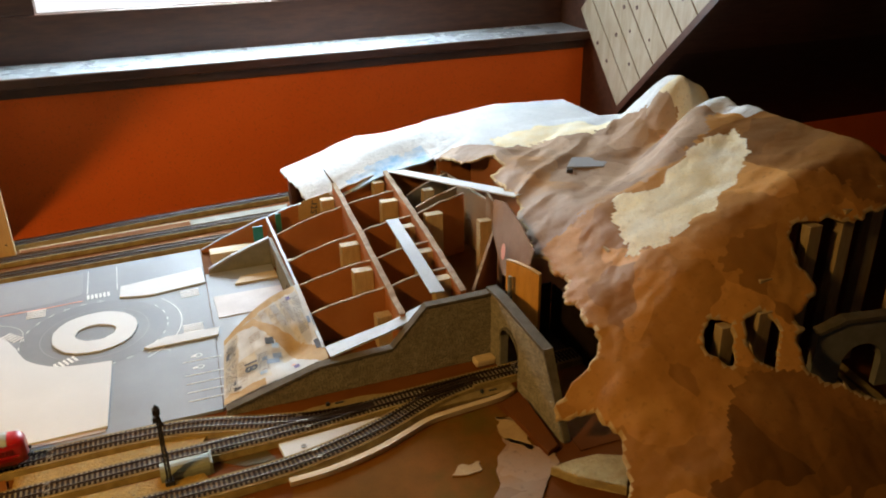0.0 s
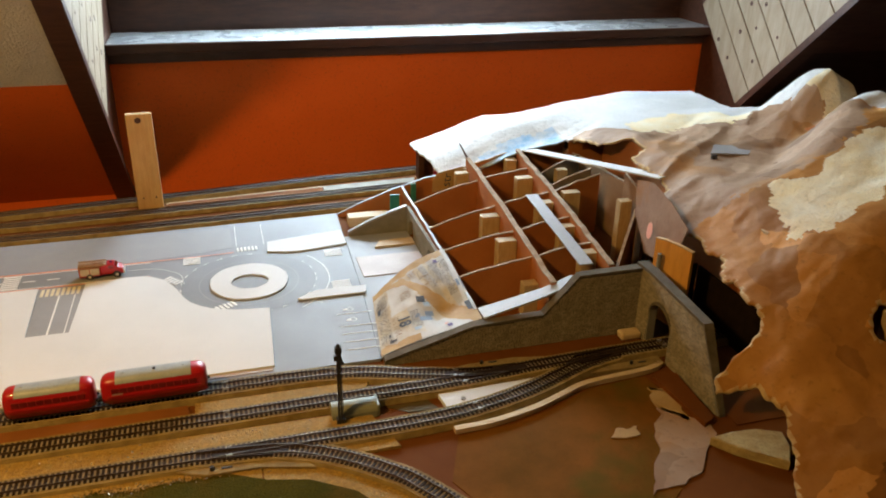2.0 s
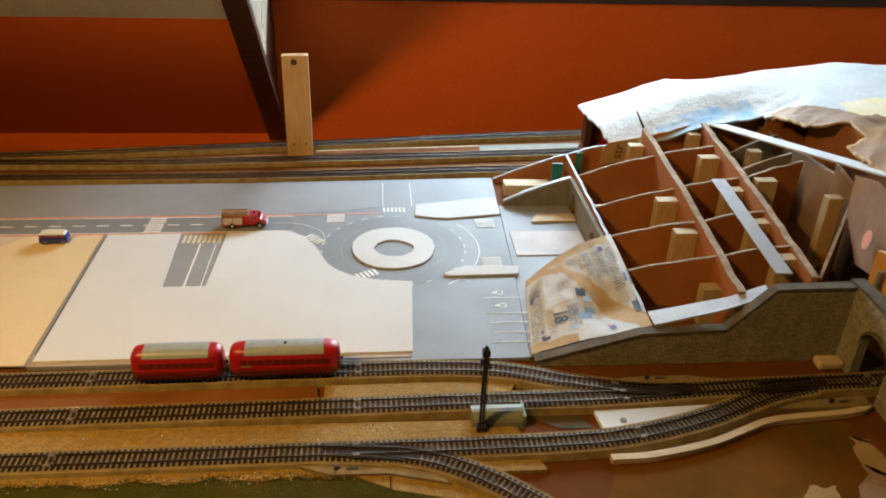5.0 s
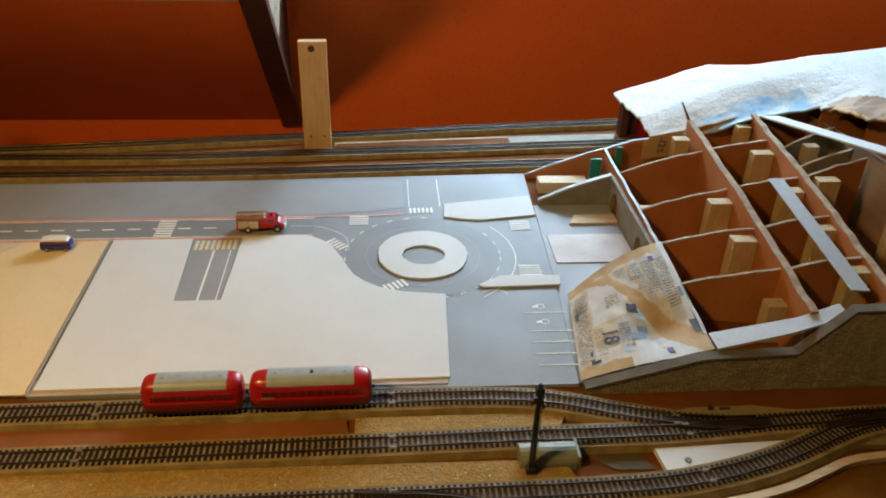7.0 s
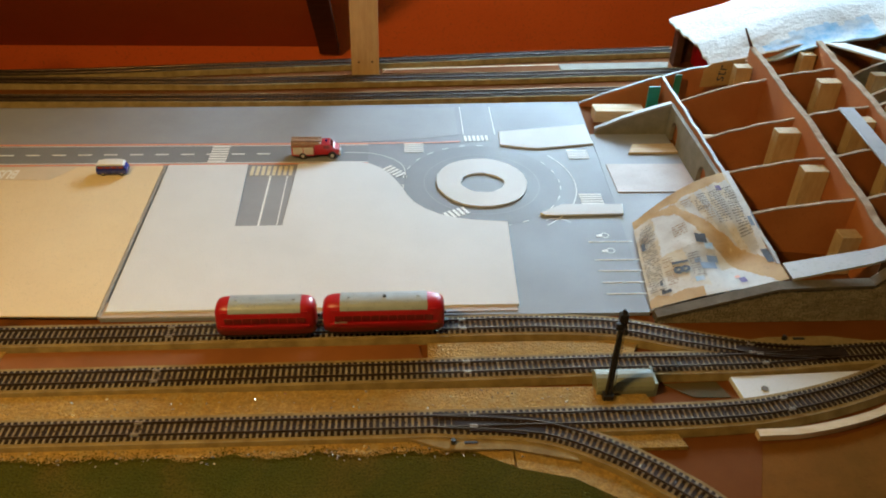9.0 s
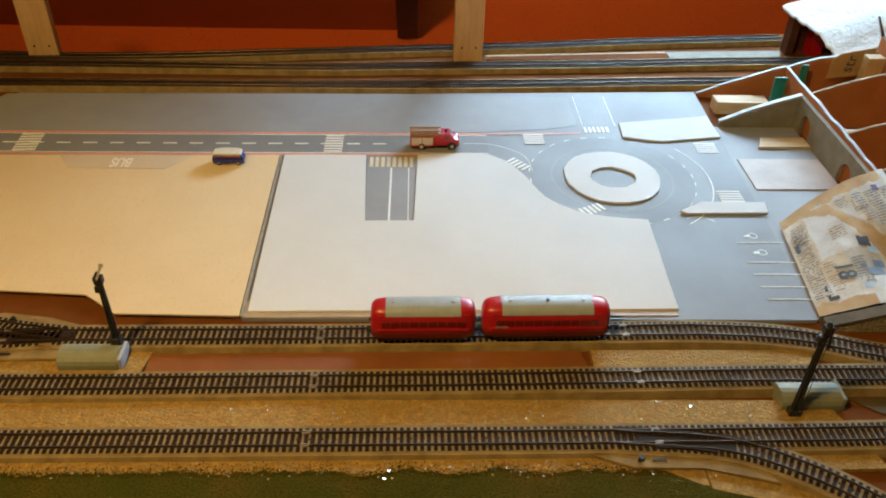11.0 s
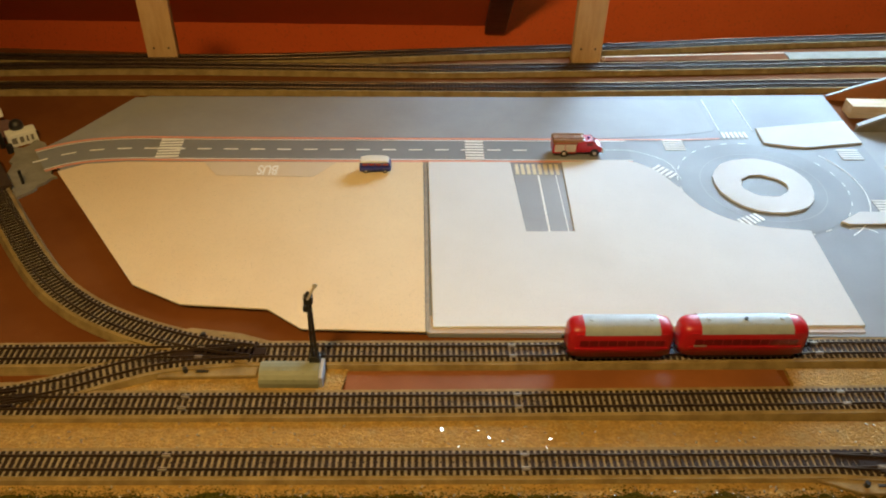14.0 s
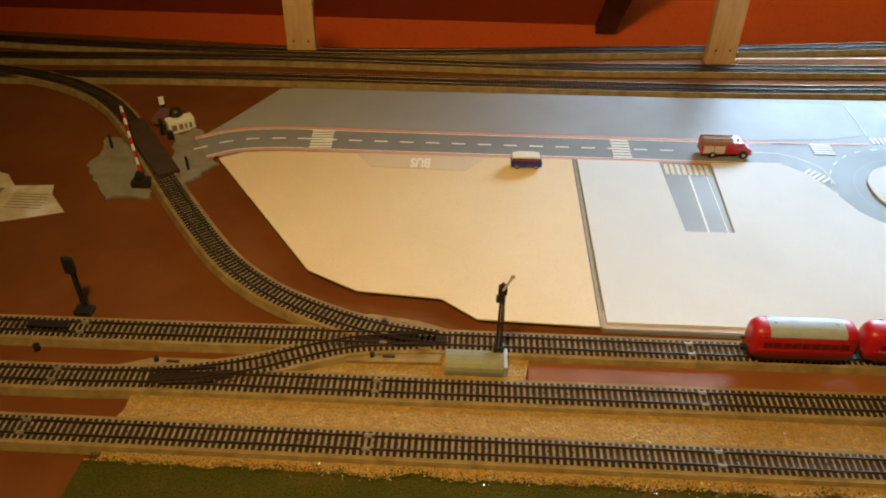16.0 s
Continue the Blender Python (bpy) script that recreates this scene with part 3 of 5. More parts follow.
def turnout_pad(poly, label, lumps):
    pad = thing("turnout_pad", label=label, category="turnout")
    part("plate", prism(poly, -0.0056, 0.0030, bevel=0.001), "foam", pad)
    for x, y in lumps:
        part("knob", rod((x, y, 0.003), (x, y, 0.0085), 0.0028, 10), "black", pad, "black plastic knob")
    part("slot", box(lumps[0][0] + 0.012, lumps[0][1] - 0.0015, 0.003, lumps[0][0] + 0.026, lumps[0][1] + 0.0015, 0.0042), "black", pad)
    return pad


turnout_pad([(0.38, -0.206), (0.43, -0.226), (0.50, -0.226), (0.57, -0.245), (0.55, -0.206)], "tan turnout pad with black knob at the front", [(0.437, -0.217)])
turnout_pad([(-0.56, -0.098), (-0.52, -0.083), (-0.40, -0.081), (-0.40, -0.098)], "tan turnout pad with black knob between tracks", [(-0.515, -0.089)])
turnout_pad([(-0.36, -0.020), (-0.28, 0.006), (-0.22, -0.004), (-0.17, -0.020)], "tan turnout pad at the curve's start", [(-0.262, -0.010)])
turnout_pad([(-0.30, -0.075), (-0.30, -0.058), (-0.19, -0.058), (-0.19, -0.072)], "tan turnout pad beside the signal", [(-0.27, -0.066)])
turnout_pad([(0.80, -0.064), (0.84, -0.058), (0.92, -0.056), (0.99, -0.070), (0.90, -0.078)], "tan turnout pad before the stone wall", [(0.862, -0.062)])
turnout_pad([(1.02, -0.132), (1.06, -0.118), (1.155, -0.110), (1.155, -0.134)], "tan turnout pad beside the portal", [(1.10, -0.123)])

def frog(pts, label):
    """The dark moulded crossing of a turnout: a plate between the rails with two check rails."""
    f = thing("turnout_frog", label=label, category="turnout", group="turnout frogs")
    path = smooth_path(pts)
    part("plate", sweep(path, [(-0.0062, 0.0040), (0.0062, 0.0040), (0.0055, 0.0066), (-0.0055, 0.0066)]), "sleeper", f)
    for k in (-0.0105, 0.0105):
        part("check_rail", sweep(path[4:-4], [(k - 0.0012, 0.0050), (k + 0.0012, 0.0050), (k + 0.0010, 0.0080), (k - 0.0010, 0.0080)]), "sleeper", f)
    return f


frog([(-0.29, -0.041), (-0.24, -0.039), (-0.185, -0.0365)], "black moulded turnout frog at the curve's start")
frog([(-0.515, -0.117), (-0.47, -0.113), (-0.425, -0.106)], "black moulded turnout frog on the middle track")
frog([(0.795, -0.080), (0.86, -0.090), (0.93, -0.091)], "black moulded turnout frog before the stone wall")
frog([(0.44, -0.192), (0.49, -0.195), (0.535, -0.203)], "black moulded turnout frog on the front track")
frog([(1.00, -0.098), (1.05, -0.090), (1.11, -0.084)], "black moulded turnout frog beside the portal")

# ---- the printed road sheet and cards ----
road = thing("road_sheet", label="grey printed road sheet with roundabout and white markings", category="road sheet")
part("sheet", prism([(-0.50, 0.606), (-0.617, 0.418), (-0.562, 0.354), (-0.366, 0.088), (-0.300, 0.055), (-0.192, 0.047), (-0.145, 0.011), (0.0, 0.004), (0.004, -0.001), (0.708, -0.003), (0.722, 0.23), (0.735, 0.64), (0.2, 0.618)], -0.0055, 0.0), "road", road)
LEFT = [(-0.605, 0.383), (-0.57, 0.404), (-0.53, 0.417), (-0.48, 0.423), (-0.43, 0.424), (-0.33, 0.424), (-0.1, 0.426), (0.1, 0.428), (0.33, 0.430)]
lane = smooth_path(LEFT, 0.01)


def ribbon(path, a, b, z, mat, name, parent):
    bm = bmesh.new()
    prev = None
    for i, p in enumerate(path):
        d = (path[min(i + 1, len(path) - 1)] - path[max(i - 1, 0)]).normalized()
        side = Vector((-d.y, d.x, 0))
        pair = [bm.verts.new((*(p + side * k).xy, z)) for k in (a, b)]
        if prev:
            bm.faces.new((prev[0], prev[1], pair[1], pair[0]))
        prev = pair
    return part(name, bm, mat, parent)


def arc(cx, cy, r, a0, a1, step=4):
    return [Vector((cx + r * math.cos(radians(a)), cy + r * math.sin(radians(a)), 0)) for a in np.arange(a0, a1 + 0.1, step)]


RX, RY = 0.517, 0.328
ribbon(lane, -0.030, 0.030, 0.0004, "road2", "lane", road)
ribbon(lane, 0.0325, 0.0385, 0.0008, "redline", "kerb_line", road)
ribbon(lane, -0.0380, -0.0325, 0.0008, "redline", "kerb_line", road)
ribbon(lane, 0.0290, 0.0312, 0.0008, "paint", "edge_line", road)
ribbon(lane, -0.0312, -0.0290, 0.0008, "paint", "edge_line", road)
for i, (p, d) in enumerate(spaced(lane, 0.0425)):
    if p.x < 0.19:
        m = Matrix.Translation(p) @ Matrix.Rotation(math.atan2(d.y, d.x), 4, "Z")
        part("dash", box(-0.011, -0.0016, 0.0005, 0.011, 0.0016, 0.0009, m=m), "paint", road)
part("roundabout_lane", sheet(ellipse(RX, RY, 0.127, 0.127, 64), 0.0005), "road2", road)
ribbon(arc(RX, RY, 0.154, -55, 40), -0.001, 0.001, 0.0009, "paint", "arc_line", road)
ribbon(arc(RX, RY, 0.094, 0, 360), -0.0008, 0.0008, 0.0009, "road3", "arc_line", road)
for a in range(0, 360, 14):
    if not 40 < a < 75:
        ribbon(arc(RX, RY, 0.1285, a, a + 5, 1), -0.0009, 0.0009, 0.0010, "paint", "dash", road)
ribbon(smooth_path([(0.29, 0.432), (0.34, 0.428), (0.385, 0.395), (0.395, 0.345)], 0.01), -0.0005, 0.0005, 0.0010, "paint", "edge_line", road)
ribbon(smooth_path([(0.33, 0.466), (0.40, 0.467), (0.45, 0.469), (0.492, 0.472)], 0.01), -0.002, 0.002, 0.0010, "redline", "kerb_line", road)
for x0, x1 in ((0.499, 0.4995), (0.556, 0.5565)):
    part("edge_line", box(x0, 0.50, 0.0004, x1 + 0.0012, 0.614, 0.0008), "paint", road)


def zebra(cx, cy, w, d, turn, n, mat="paint"):
    """A crossing: n white stripes side by side, each w long, over the depth d."""
    m = pose(cx, cy, 0, 0, 0, turn)
    for i in range(n):
        y = -d / 2 + d * (i + 0.5) / n
        part("stripe", box(-w / 2, y - d / n * 0.29, 0.0009, w / 2, y + d / n * 0.29, 0.0013, m=m), mat, road)


zebra(-0.414, 0.425, 0.036, 0.060, 4, 7)
zebra(0.077, 0.428, 0.030, 0.060, 0, 7)
zebra(0.366 + 0.043, 0.449, 0.034, 0.034, 0, 5)
zebra(0.521, 0.484, 0.020, 0.046, 92, 6)
zebra(0.694, 0.424, 0.036, 0.034, 0, 5)
zebra(0.688, 0.276, 0.036, 0.034, 0, 5)
zebra(0.470, 0.238, 0.020, 0.040, 118, 5)
zebra(0.374, 0.367, 0.020, 0.040, 42, 5)
for y in (0.158, 0.113, 0.087, 0.061, 0.036):
    part("parking_line", box(0.659, y - 0.0009, 0.0003, 0.724, y + 0.0009, 0.0007), "paint", road)
for y in (0.174, 0.135):
    sign = pose(0.684, y, 0, 0, 0, 90)
    ribbon([sign @ v for v in arc(0, -0.003, 0.0058, 120, 400, 20)], -0.0008, 0.0008, 0.0008, "paint", "parking_symbol", road)
    part("parking_symbol", prism([(-0.003, 0.001), (0.004, 0.001), (0.001, 0.010), (-0.003, 0.010)], 0.0004, 0.0008, m=sign), "paint", road)
ribbon(arc(0.62, 0.19, 0.03, 40, 120), -0.0008, 0.0008, 0.0008, "paint", "dash", road)
part("light_verge", prism([(-0.52, 0.60), (-0.60, 0.44), (-0.50, 0.464), (0.30, 0.470), (0.44, 0.486), (0.49, 0.50), (0.49, 0.612), (0.2, 0.614)], 0.0001, 0.0004), "road3", road)

beige = part("beige_card", prism([(-0.566, 0.350), (-0.53, 0.372), (-0.47, 0.380), (-0.2, 0.383), (-0.006, 0.386), (-0.001, 0.001), (-0.150, 0.005), (-0.196, 0.040), (-0.305, 0.048), (-0.374, 0.085)], 0.0004, 0.0024), "beige")
tagged(beige, "flat beige card lying beside the road", "card")
bay = thing("bus_bay", label="pale grey printed bus bay on the beige card", category="road marking")
M["bay"] = material("pale_bay_print", (0.66, 0.56, 0.42), (0.61, 0.52, 0.39), 12, 700, 0.75, bump=0.05)
part("bay", prism([(-0.350, 0.381), (-0.322, 0.342), (-0.174, 0.340), (-0.142, 0.383)], 0.0026, 0.0030), "bay", bay)
word = bpy.data.curves.new("bay_word", "FONT")
word.body, word.size, word.extrude, word.offset = "BUS", 0.019, 0.0001, 0.0005
word.align_x, word.align_y = "CENTER", "CENTER"
word.materials.append(M["paint"])
word_ob = new("bay_lettering", word)
word_ob.parent = bay
word_ob.matrix_basis = Matrix.Translation((-0.246, 0.3590, 0.0032)) @ Matrix.Diagonal((-0.98, -1.95, 1, 1))

white = thing("white_card", label="large white card with a curved cut beside the roundabout", category="card")
curve = [(v.x, v.y) for v in smooth_path([(0.24, 0.391), (0.31, 0.397), (0.353, 0.375), (0.384, 0.320), (0.404, 0.268), (0.444, 0.231), (0.49, 0.216), (0.546, 0.210)], 0.02)]
part("card", prism([(0.008, 0.008), (0.538, 0.014)] + curve[::-1] + [(0.214, 0.390), (0.209, 0.203), (0.139, 0.202), (0.132, 0.388), (0.002, 0.386)], 0.0004, 0.0034, bevel=0.0005), "card", white)
part("underlay", prism([(0.001, -0.0005), (0.535, 0.004), (0.535, 0.03), (0.001, 0.03)], 0.0002, 0.0012), "slab", white)
part("seam_tape", prism([(0.0002, 0.0), (0.0044, 0.0), (-0.0008, 0.386), (-0.0038, 0.386)], 0.0024, 0.0030), "cardedge", white, "dark open seam")
slip = thing("lane_slip", label="grey printed two-lane slip set into the white card", category="road marking")
part("lane", prism([(0.140, 0.203), (0.208, 0.204), (0.212, 0.388), (0.134, 0.386)], 0.0004, 0.0012), "road3", slip)
part("line", box(0.1715, 0.204, 0.0012, 0.1745, 0.352, 0.0016), "paint", slip)
part("line", box(0.1995, 0.204, 0.0012, 0.2010, 0.352, 0.0016), "paint", slip)
M["warmpaint"] = material("yellowed_marking", (0.74, 0.68, 0.50), (0.66, 0.58, 0.40), 80, 700, 0.6, bump=0.05)
for i in range(8):
    part("stripe", box(0.1385 + i * 0.009, 0.354, 0.0012, 0.1440 + i * 0.009, 0.384, 0.0016), "warmpaint", slip)

island = thing("roundabout_island", label="white card ring as the roundabout's island", category="card ring")
bm = bmesh.new()
outer, inner = ellipse(RX, RY, 0.0745, 0.0765, 22, 0.03, 5), ellipse(RX + 0.001, RY - 0.003, 0.0345, 0.031, 22, 0.12, 6)
rings = [[bm.verts.new((a, b, z)) for a, b in poly] for poly, z in ((outer, 0.0011), (outer, 0.0038), (inner, 0.0038), (inner, 0.0011))]
for r, s in zip(rings, rings[1:] + rings[:1]):
    for i in range(22):
        bm.faces.new((r[i], r[(i + 1) % 22], s[(i + 1) % 22], s[i]))
part("ring", bm, "card", island)
tagged(part("traffic_island", prism([(0.564, 0.506), (0.561, 0.456), (0.600, 0.446), (0.627, 0.442), (0.729, 0.459), (0.728, 0.535)], 0.0006, 0.0036, bevel=0.0006), "card"), "white card traffic island beside the crossing", "card", "card traffic islands")
tagged(part("traffic_island", prism([(0.599, 0.232), (0.637, 0.257), (0.733, 0.256), (0.728, 0.228), (0.607, 0.225)], 0.0012, 0.0042, bevel=0.0006), "card"), "pointed white card traffic island beside parking bays", "card", "card traffic islands")

# ---- the ramp's open frame ----
X1, X2, X3 = 0.886, 1.046, 1.172
ramp = thing("ramp_frame", label="egg-crate ramp frame of brown hardboard ribs with rough sawn tops", category="frame")


def rib(a, b, ha, hb, name="rib", thick=0.0045, mat="rib", wave=0.003, seed=0, parent=None, top="sawn", low=-0.006):
    """A board on edge between two plan points, its sawn top running from one height to the other."""
    rnd = random.Random(seed)
    a, b = Vector((*a, 0)), Vector((*b, 0))
    n = max(3, int((b - a).length / 0.02))
    side = Vector((-(b - a).y, (b - a).x, 0)).normalized() * thick / 2
    bm, rim = bmesh.new(), bmesh.new()
    rows = []
    for i in range(n + 1):
        t = i / n
        p = a.lerp(b, t)
        h = ha + (hb - ha) * t + wave * (rnd.random() - 0.5) + 1.2 * wave * math.sin(3.1 * t)
        rows.append([bm.verts.new((*(p + s).xy, z)) for s, z in ((side, low), (side, h), (-side, h), (-side, low))])
        k = 1.15
        rows[-1].append([rim.verts.new((*(p + s * k).xy, z)) for s, z in ((side, h - 0.0015), (side, h + 0.0008), (-side, h + 0.0008), (-side, h - 0.0015))])
    for r, s in zip(rows, rows[1:]):
        for i in range(4):
            bm.faces.new((r[i], r[(i + 1) % 4], s[(i + 1) % 4], s[i]))
            rim.faces.new((r[4][i], r[4][(i + 1) % 4], s[4][(i + 1) % 4], s[4][i]))
    for r in (rows[0], rows[-1]):
        bm.faces.new(r[:4])
        rim.faces.new(r[4])
    ob = part(name, bm, mat, parent or ramp)
    part("sawn_top", rim, top, ob, "rough pale sawn top edge")
    return ob


rib((X1 - 0.004, 0.035), (X1 + 0.003, 0.617), 0.050, 0.062, "cross_rib", seed=1, top="sill")
rib((1.018, 0.022), (1.052, 0.625), 0.088, 0.120, "cross_rib", seed=2, thick=0.0095, wave=0.004)
rib((1.138, 0.045), (1.178, 0.625), 0.100, 0.130, "cross_rib", seed=3, thick=0.0095, wave=0.004)
rib((0.738, 0.634), (X1, 0.618), 0.002, 0.062, "long_rib", seed=4, top="sill")
rib((X1, 0.618), (1.008, 0.628), 0.062, 0.085, "long_rib", seed=14, top="sill")
rib((1.008, 0.628), (1.31, 0.648), 0.085, 0.150, "long_rib", seed=15)
rib((X1 + 0.003, 0.517), (1.045, 0.517), 0.056, 0.102, "long_rib", seed=5)
rib((1.048, 0.517), (1.172, 0.53), 0.102, 0.116, "long_rib", seed=6)
rib((X1 + 0.002, 0.375), (1.036, 0.372), 0.056, 0.096, "long_rib", seed=7)
rib((1.042, 0.372), (1.16, 0.378), 0.096, 0.114, "long_rib", seed=8)
rib((1.168, 0.378), (1.29, 0.410), 0.114, 0.132, "long_rib", seed=9)
rib((X1, 0.262), (1.030, 0.240), 0.055, 0.094, "long_rib", seed=10)
rib((1.036, 0.240), (1.152, 0.250), 0.094, 0.108, "long_rib", seed=11)
rib((X1 - 0.002, 0.150), (1.024, 0.128), 0.052, 0.090, "long_rib", seed=12)
rib((1.030, 0.128), (1.145, 0.135), 0.090, 0.104, "long_rib", seed=13)
rib((1.176, 0.09), (1.29, 0.235), 0.07, 0.13, "long_rib", seed=16)
rib((1.31, 0.648), (1.325, 0.23), 0.118, 0.135, "cross_rib", seed=17, thick=0.006, mat="cardboard")
rib((1.186, 0.430), (1.290, 0.455), 0.108, 0.130, "long_rib", seed=19, mat="greyplate")
rib((1.296, 0.21), (1.315, 0.34), 0.14, 0.155, "side_panel", seed=20, mat="cardboard")
rib((1.20, 0.53), (1.31, 0.56), 0.10, 0.13, "long_rib", seed=18, mat="greyplate")
for x, y, h, w, d in ((1.034, 0.330, 0.089, 0.042, 0.022), (1.027, 0.212, 0.086, 0.042, 0.022), (1.021, 0.080, 0.058, 0.032, 0.022), (1.044, 0.575, 0.098, 0.034, 0.022),
                      (1.155, 0.335, 0.106, 0.040, 0.022), (1.150, 0.215, 0.102, 0.036, 0.022), (1.145, 0.100, 0.098, 0.038, 0.022), (1.166, 0.480, 0.110, 0.042, 0.022),
                      (1.170, 0.595, 0.115, 0.030, 0.022), (1.225, 0.355, 0.116, 0.042, 0.022), (1.290, 0.250, 0.13, 0.030, 0.02), (1.26, 0.50, 0.115, 0.030, 0.02)):
    part("block", box(x - w, y, -0.0055, x - 0.004, y + d, h, 0.001), "ribblock", ramp, "pale wooden block")
part("cross_strip", prism([(0, -0.013), (0.318, -0.013), (0.318, 0.013), (0, 0.013)], 0, 0.003, m=Matrix.Translation((1.092, 0.050, 0.101)) @ Matrix.Rotation(radians(86.5), 4, "Z") @ Matrix.Rotation(radians(-2.4), 4, "Y"), bevel=0.0006), "sill", ramp, "pale grey strip laid across the ribs")
part("edge_board", prism([(0.885, 0.030), (1.000, 0.024), (1.062, 0.034), (1.062, 0.006), (0.985, -0.004), (0.885, -0.004)], 0.0, 0.0035, m=Matrix.Translation((0.885, 0, 0.050)) @ Matrix.Rotation(radians(-13.5), 4, "Y") @ Matrix.Translation((-0.885, 0, 0.0))), "sill", ramp, "pale edging over the stone wall")
part("card_scrap", prism([(1.0, 0.617), (1.05, 0.617), (1.052, 0.617), (1.053, 0.6205), (1.0, 0.6205)], 0.050, 0.095), "lath", ramp, "torn printed card with letters")
txt = bpy.data.curves.new("scrap_lettering", "FONT")
txt.body, txt.size, txt.extrude, txt.align_x, txt.align_y = "str", 0.030, 0.0002, "CENTER", "CENTER"
scrap = thing("printed_scrap", (1.002, 0.6085, 0.075), 0, "torn beige card scrap with black printed letters", "card")
part("scrap", prism([(-0.042, -0.030), (0.012, -0.024), (0.036, 0.004), (0.034, 0.030), (-0.028, 0.018), (-0.040, 0.005)], -0.0006, 0.0006, axis="y"), "newsbrown", scrap)
t_ob = new("lettering", txt)
t_ob.data.materials.append(M["ink"])
t_ob.parent = scrap
t_ob.matrix_basis = Matrix.Translation((-0.006, -0.0010, -0.001)) @ Matrix.Rotation(radians(90), 4, "X") @ Matrix.Rotation(radians(82), 4, "Z")

def along(a, b):
    """A frame with x from a towards b, y level across it."""
    x = (Vector(b) - Vector(a)).normalized()
    y = Vector((-x.y, x.x, 0)).normalized()
    z = x.cross(y)
    return Matrix(((x.x, y.x, z.x, a[0]), (x.y, y.y, z.y, a[1]), (x.z, y.z, z.z, a[2]), (0, 0, 0, 1)))


lath = part("loose_lath", prism([(0, -0.015), (0.43, -0.019), (0.43, 0.015), (0, 0.015)], -0.0018, 0.0018, m=along((1.200, 0.618, 0.131), (1.334, 0.205, 0.192)), bevel=0.0006), "card")
tagged(lath, "pale loose lath lying over the ramp ribs", "lath")


# the pasted newspaper flap over the ramp's start
def flap_point(u, v):
    a, b = Vector((0.710, 0.000, 0.003)).lerp(Vector((0.735, 0.203, 0.003)), v), Vector((0.883, 0.000, 0.0505)).lerp(Vector((0.886, 0.252, 0.066)), v)
    p = a.lerp(b, u)
    p.z += 0.012 * math.sin(math.pi * u) * (0.3 + v) - 0.02 * math.exp(-((u - 0.72) / 0.22) ** 2 - ((v - 0.28) / 0.2) ** 2) + 0.0016 * noise.noise(Vector((u * 9, v * 9, 1)))
    return p


flap = thing("newspaper_flap", label="glued newspaper flap covering the ramp's lower corner", category="paper")
bm = bmesh.new()
N = 110
FOLD = ([0.0, 0.15, 0.35, 0.55, 0.80, 1.0], [0.97, 0.93, 0.85, 0.58, 0.25, 0.03], [0.01, 0.025, 0.05, 0.085, 0.13, 0.10])


def fold(u):
    """The brown fold across the flap: its middle and its half width."""
    return float(np.interp(u, FOLD[0], FOLD[1])), float(np.interp(u, FOLD[0], FOLD[2]))


def flap_kind(u, v):
    w = 0.03 * noise.noise(Vector((u * 9, v * 9, 0))) + 0.012 * noise.noise(Vector((u * 40, v * 40, 3)))
    mid, half = fold(u)
    if v > 0.91 + w and u < 0.93:
        return 1
    if abs(v - mid + w) < half:
        return 1
    if v > mid:
        return 2 if u > 0.93 + w else (3 if (u * 7.3 + v * 2) % 1.0 < 0.55 else 0)
    if v < 0.09 + w:
        return 1 if u < 0.40 else 2
    if u > 0.46 and v < 0.24 + w:
        return 2
    if 0.17 + w < u < 0.46 and 0.46 + w < v:
        return 2
    if 0.34 + w < u < 0.60 and 0.16 < v < 0.46:
        return 3
    return 0


grid = [[bm.verts.new(flap_point(i / N, j / N)) for j in range(N + 1)] for i in range(N + 1)]
for i in range(N):
    for j in range(N):
        f = bm.faces.new((grid[i][j], grid[i + 1][j], grid[i + 1][j + 1], grid[i][j + 1]))
        f.material_index = flap_kind((i + 0.5) / N, (j + 0.5) / N)
M["newswhite"] = material("bleached_newsprint", (0.60, 0.60, 0.59), (0.52, 0.53, 0.53), 25, 250, 0.8, bump=0.4)
M["newsgrey"] = material("grey_newsprint", (0.50, 0.49, 0.46), (0.42, 0.40, 0.36), 25, 250, 0.8, bump=0.4)
part("paper", bm, ["news", "newsbrown", "newswhite", "newsgrey"], flap, smooth=True)
rnd = random.Random(11)


def printed(rows, mat):
    """Strokes on the flap, each given as (u, v, width, height, slant)."""
    bm = bmesh.new()
    for u, v, w, h, a in rows:
        q = []
        for du, dv in ((0, 0), (w, 0), (w, h), (0, h)):
            p = flap_point(min(u + du, 0.995), min(max(v + dv + a * du, 0.005), 0.995))
            p.z += 0.0009
            q.append(bm.verts.new(p))
        bm.faces.new(q)
    tagged(part("newsprint", bm, mat, flap), kind="stuff")


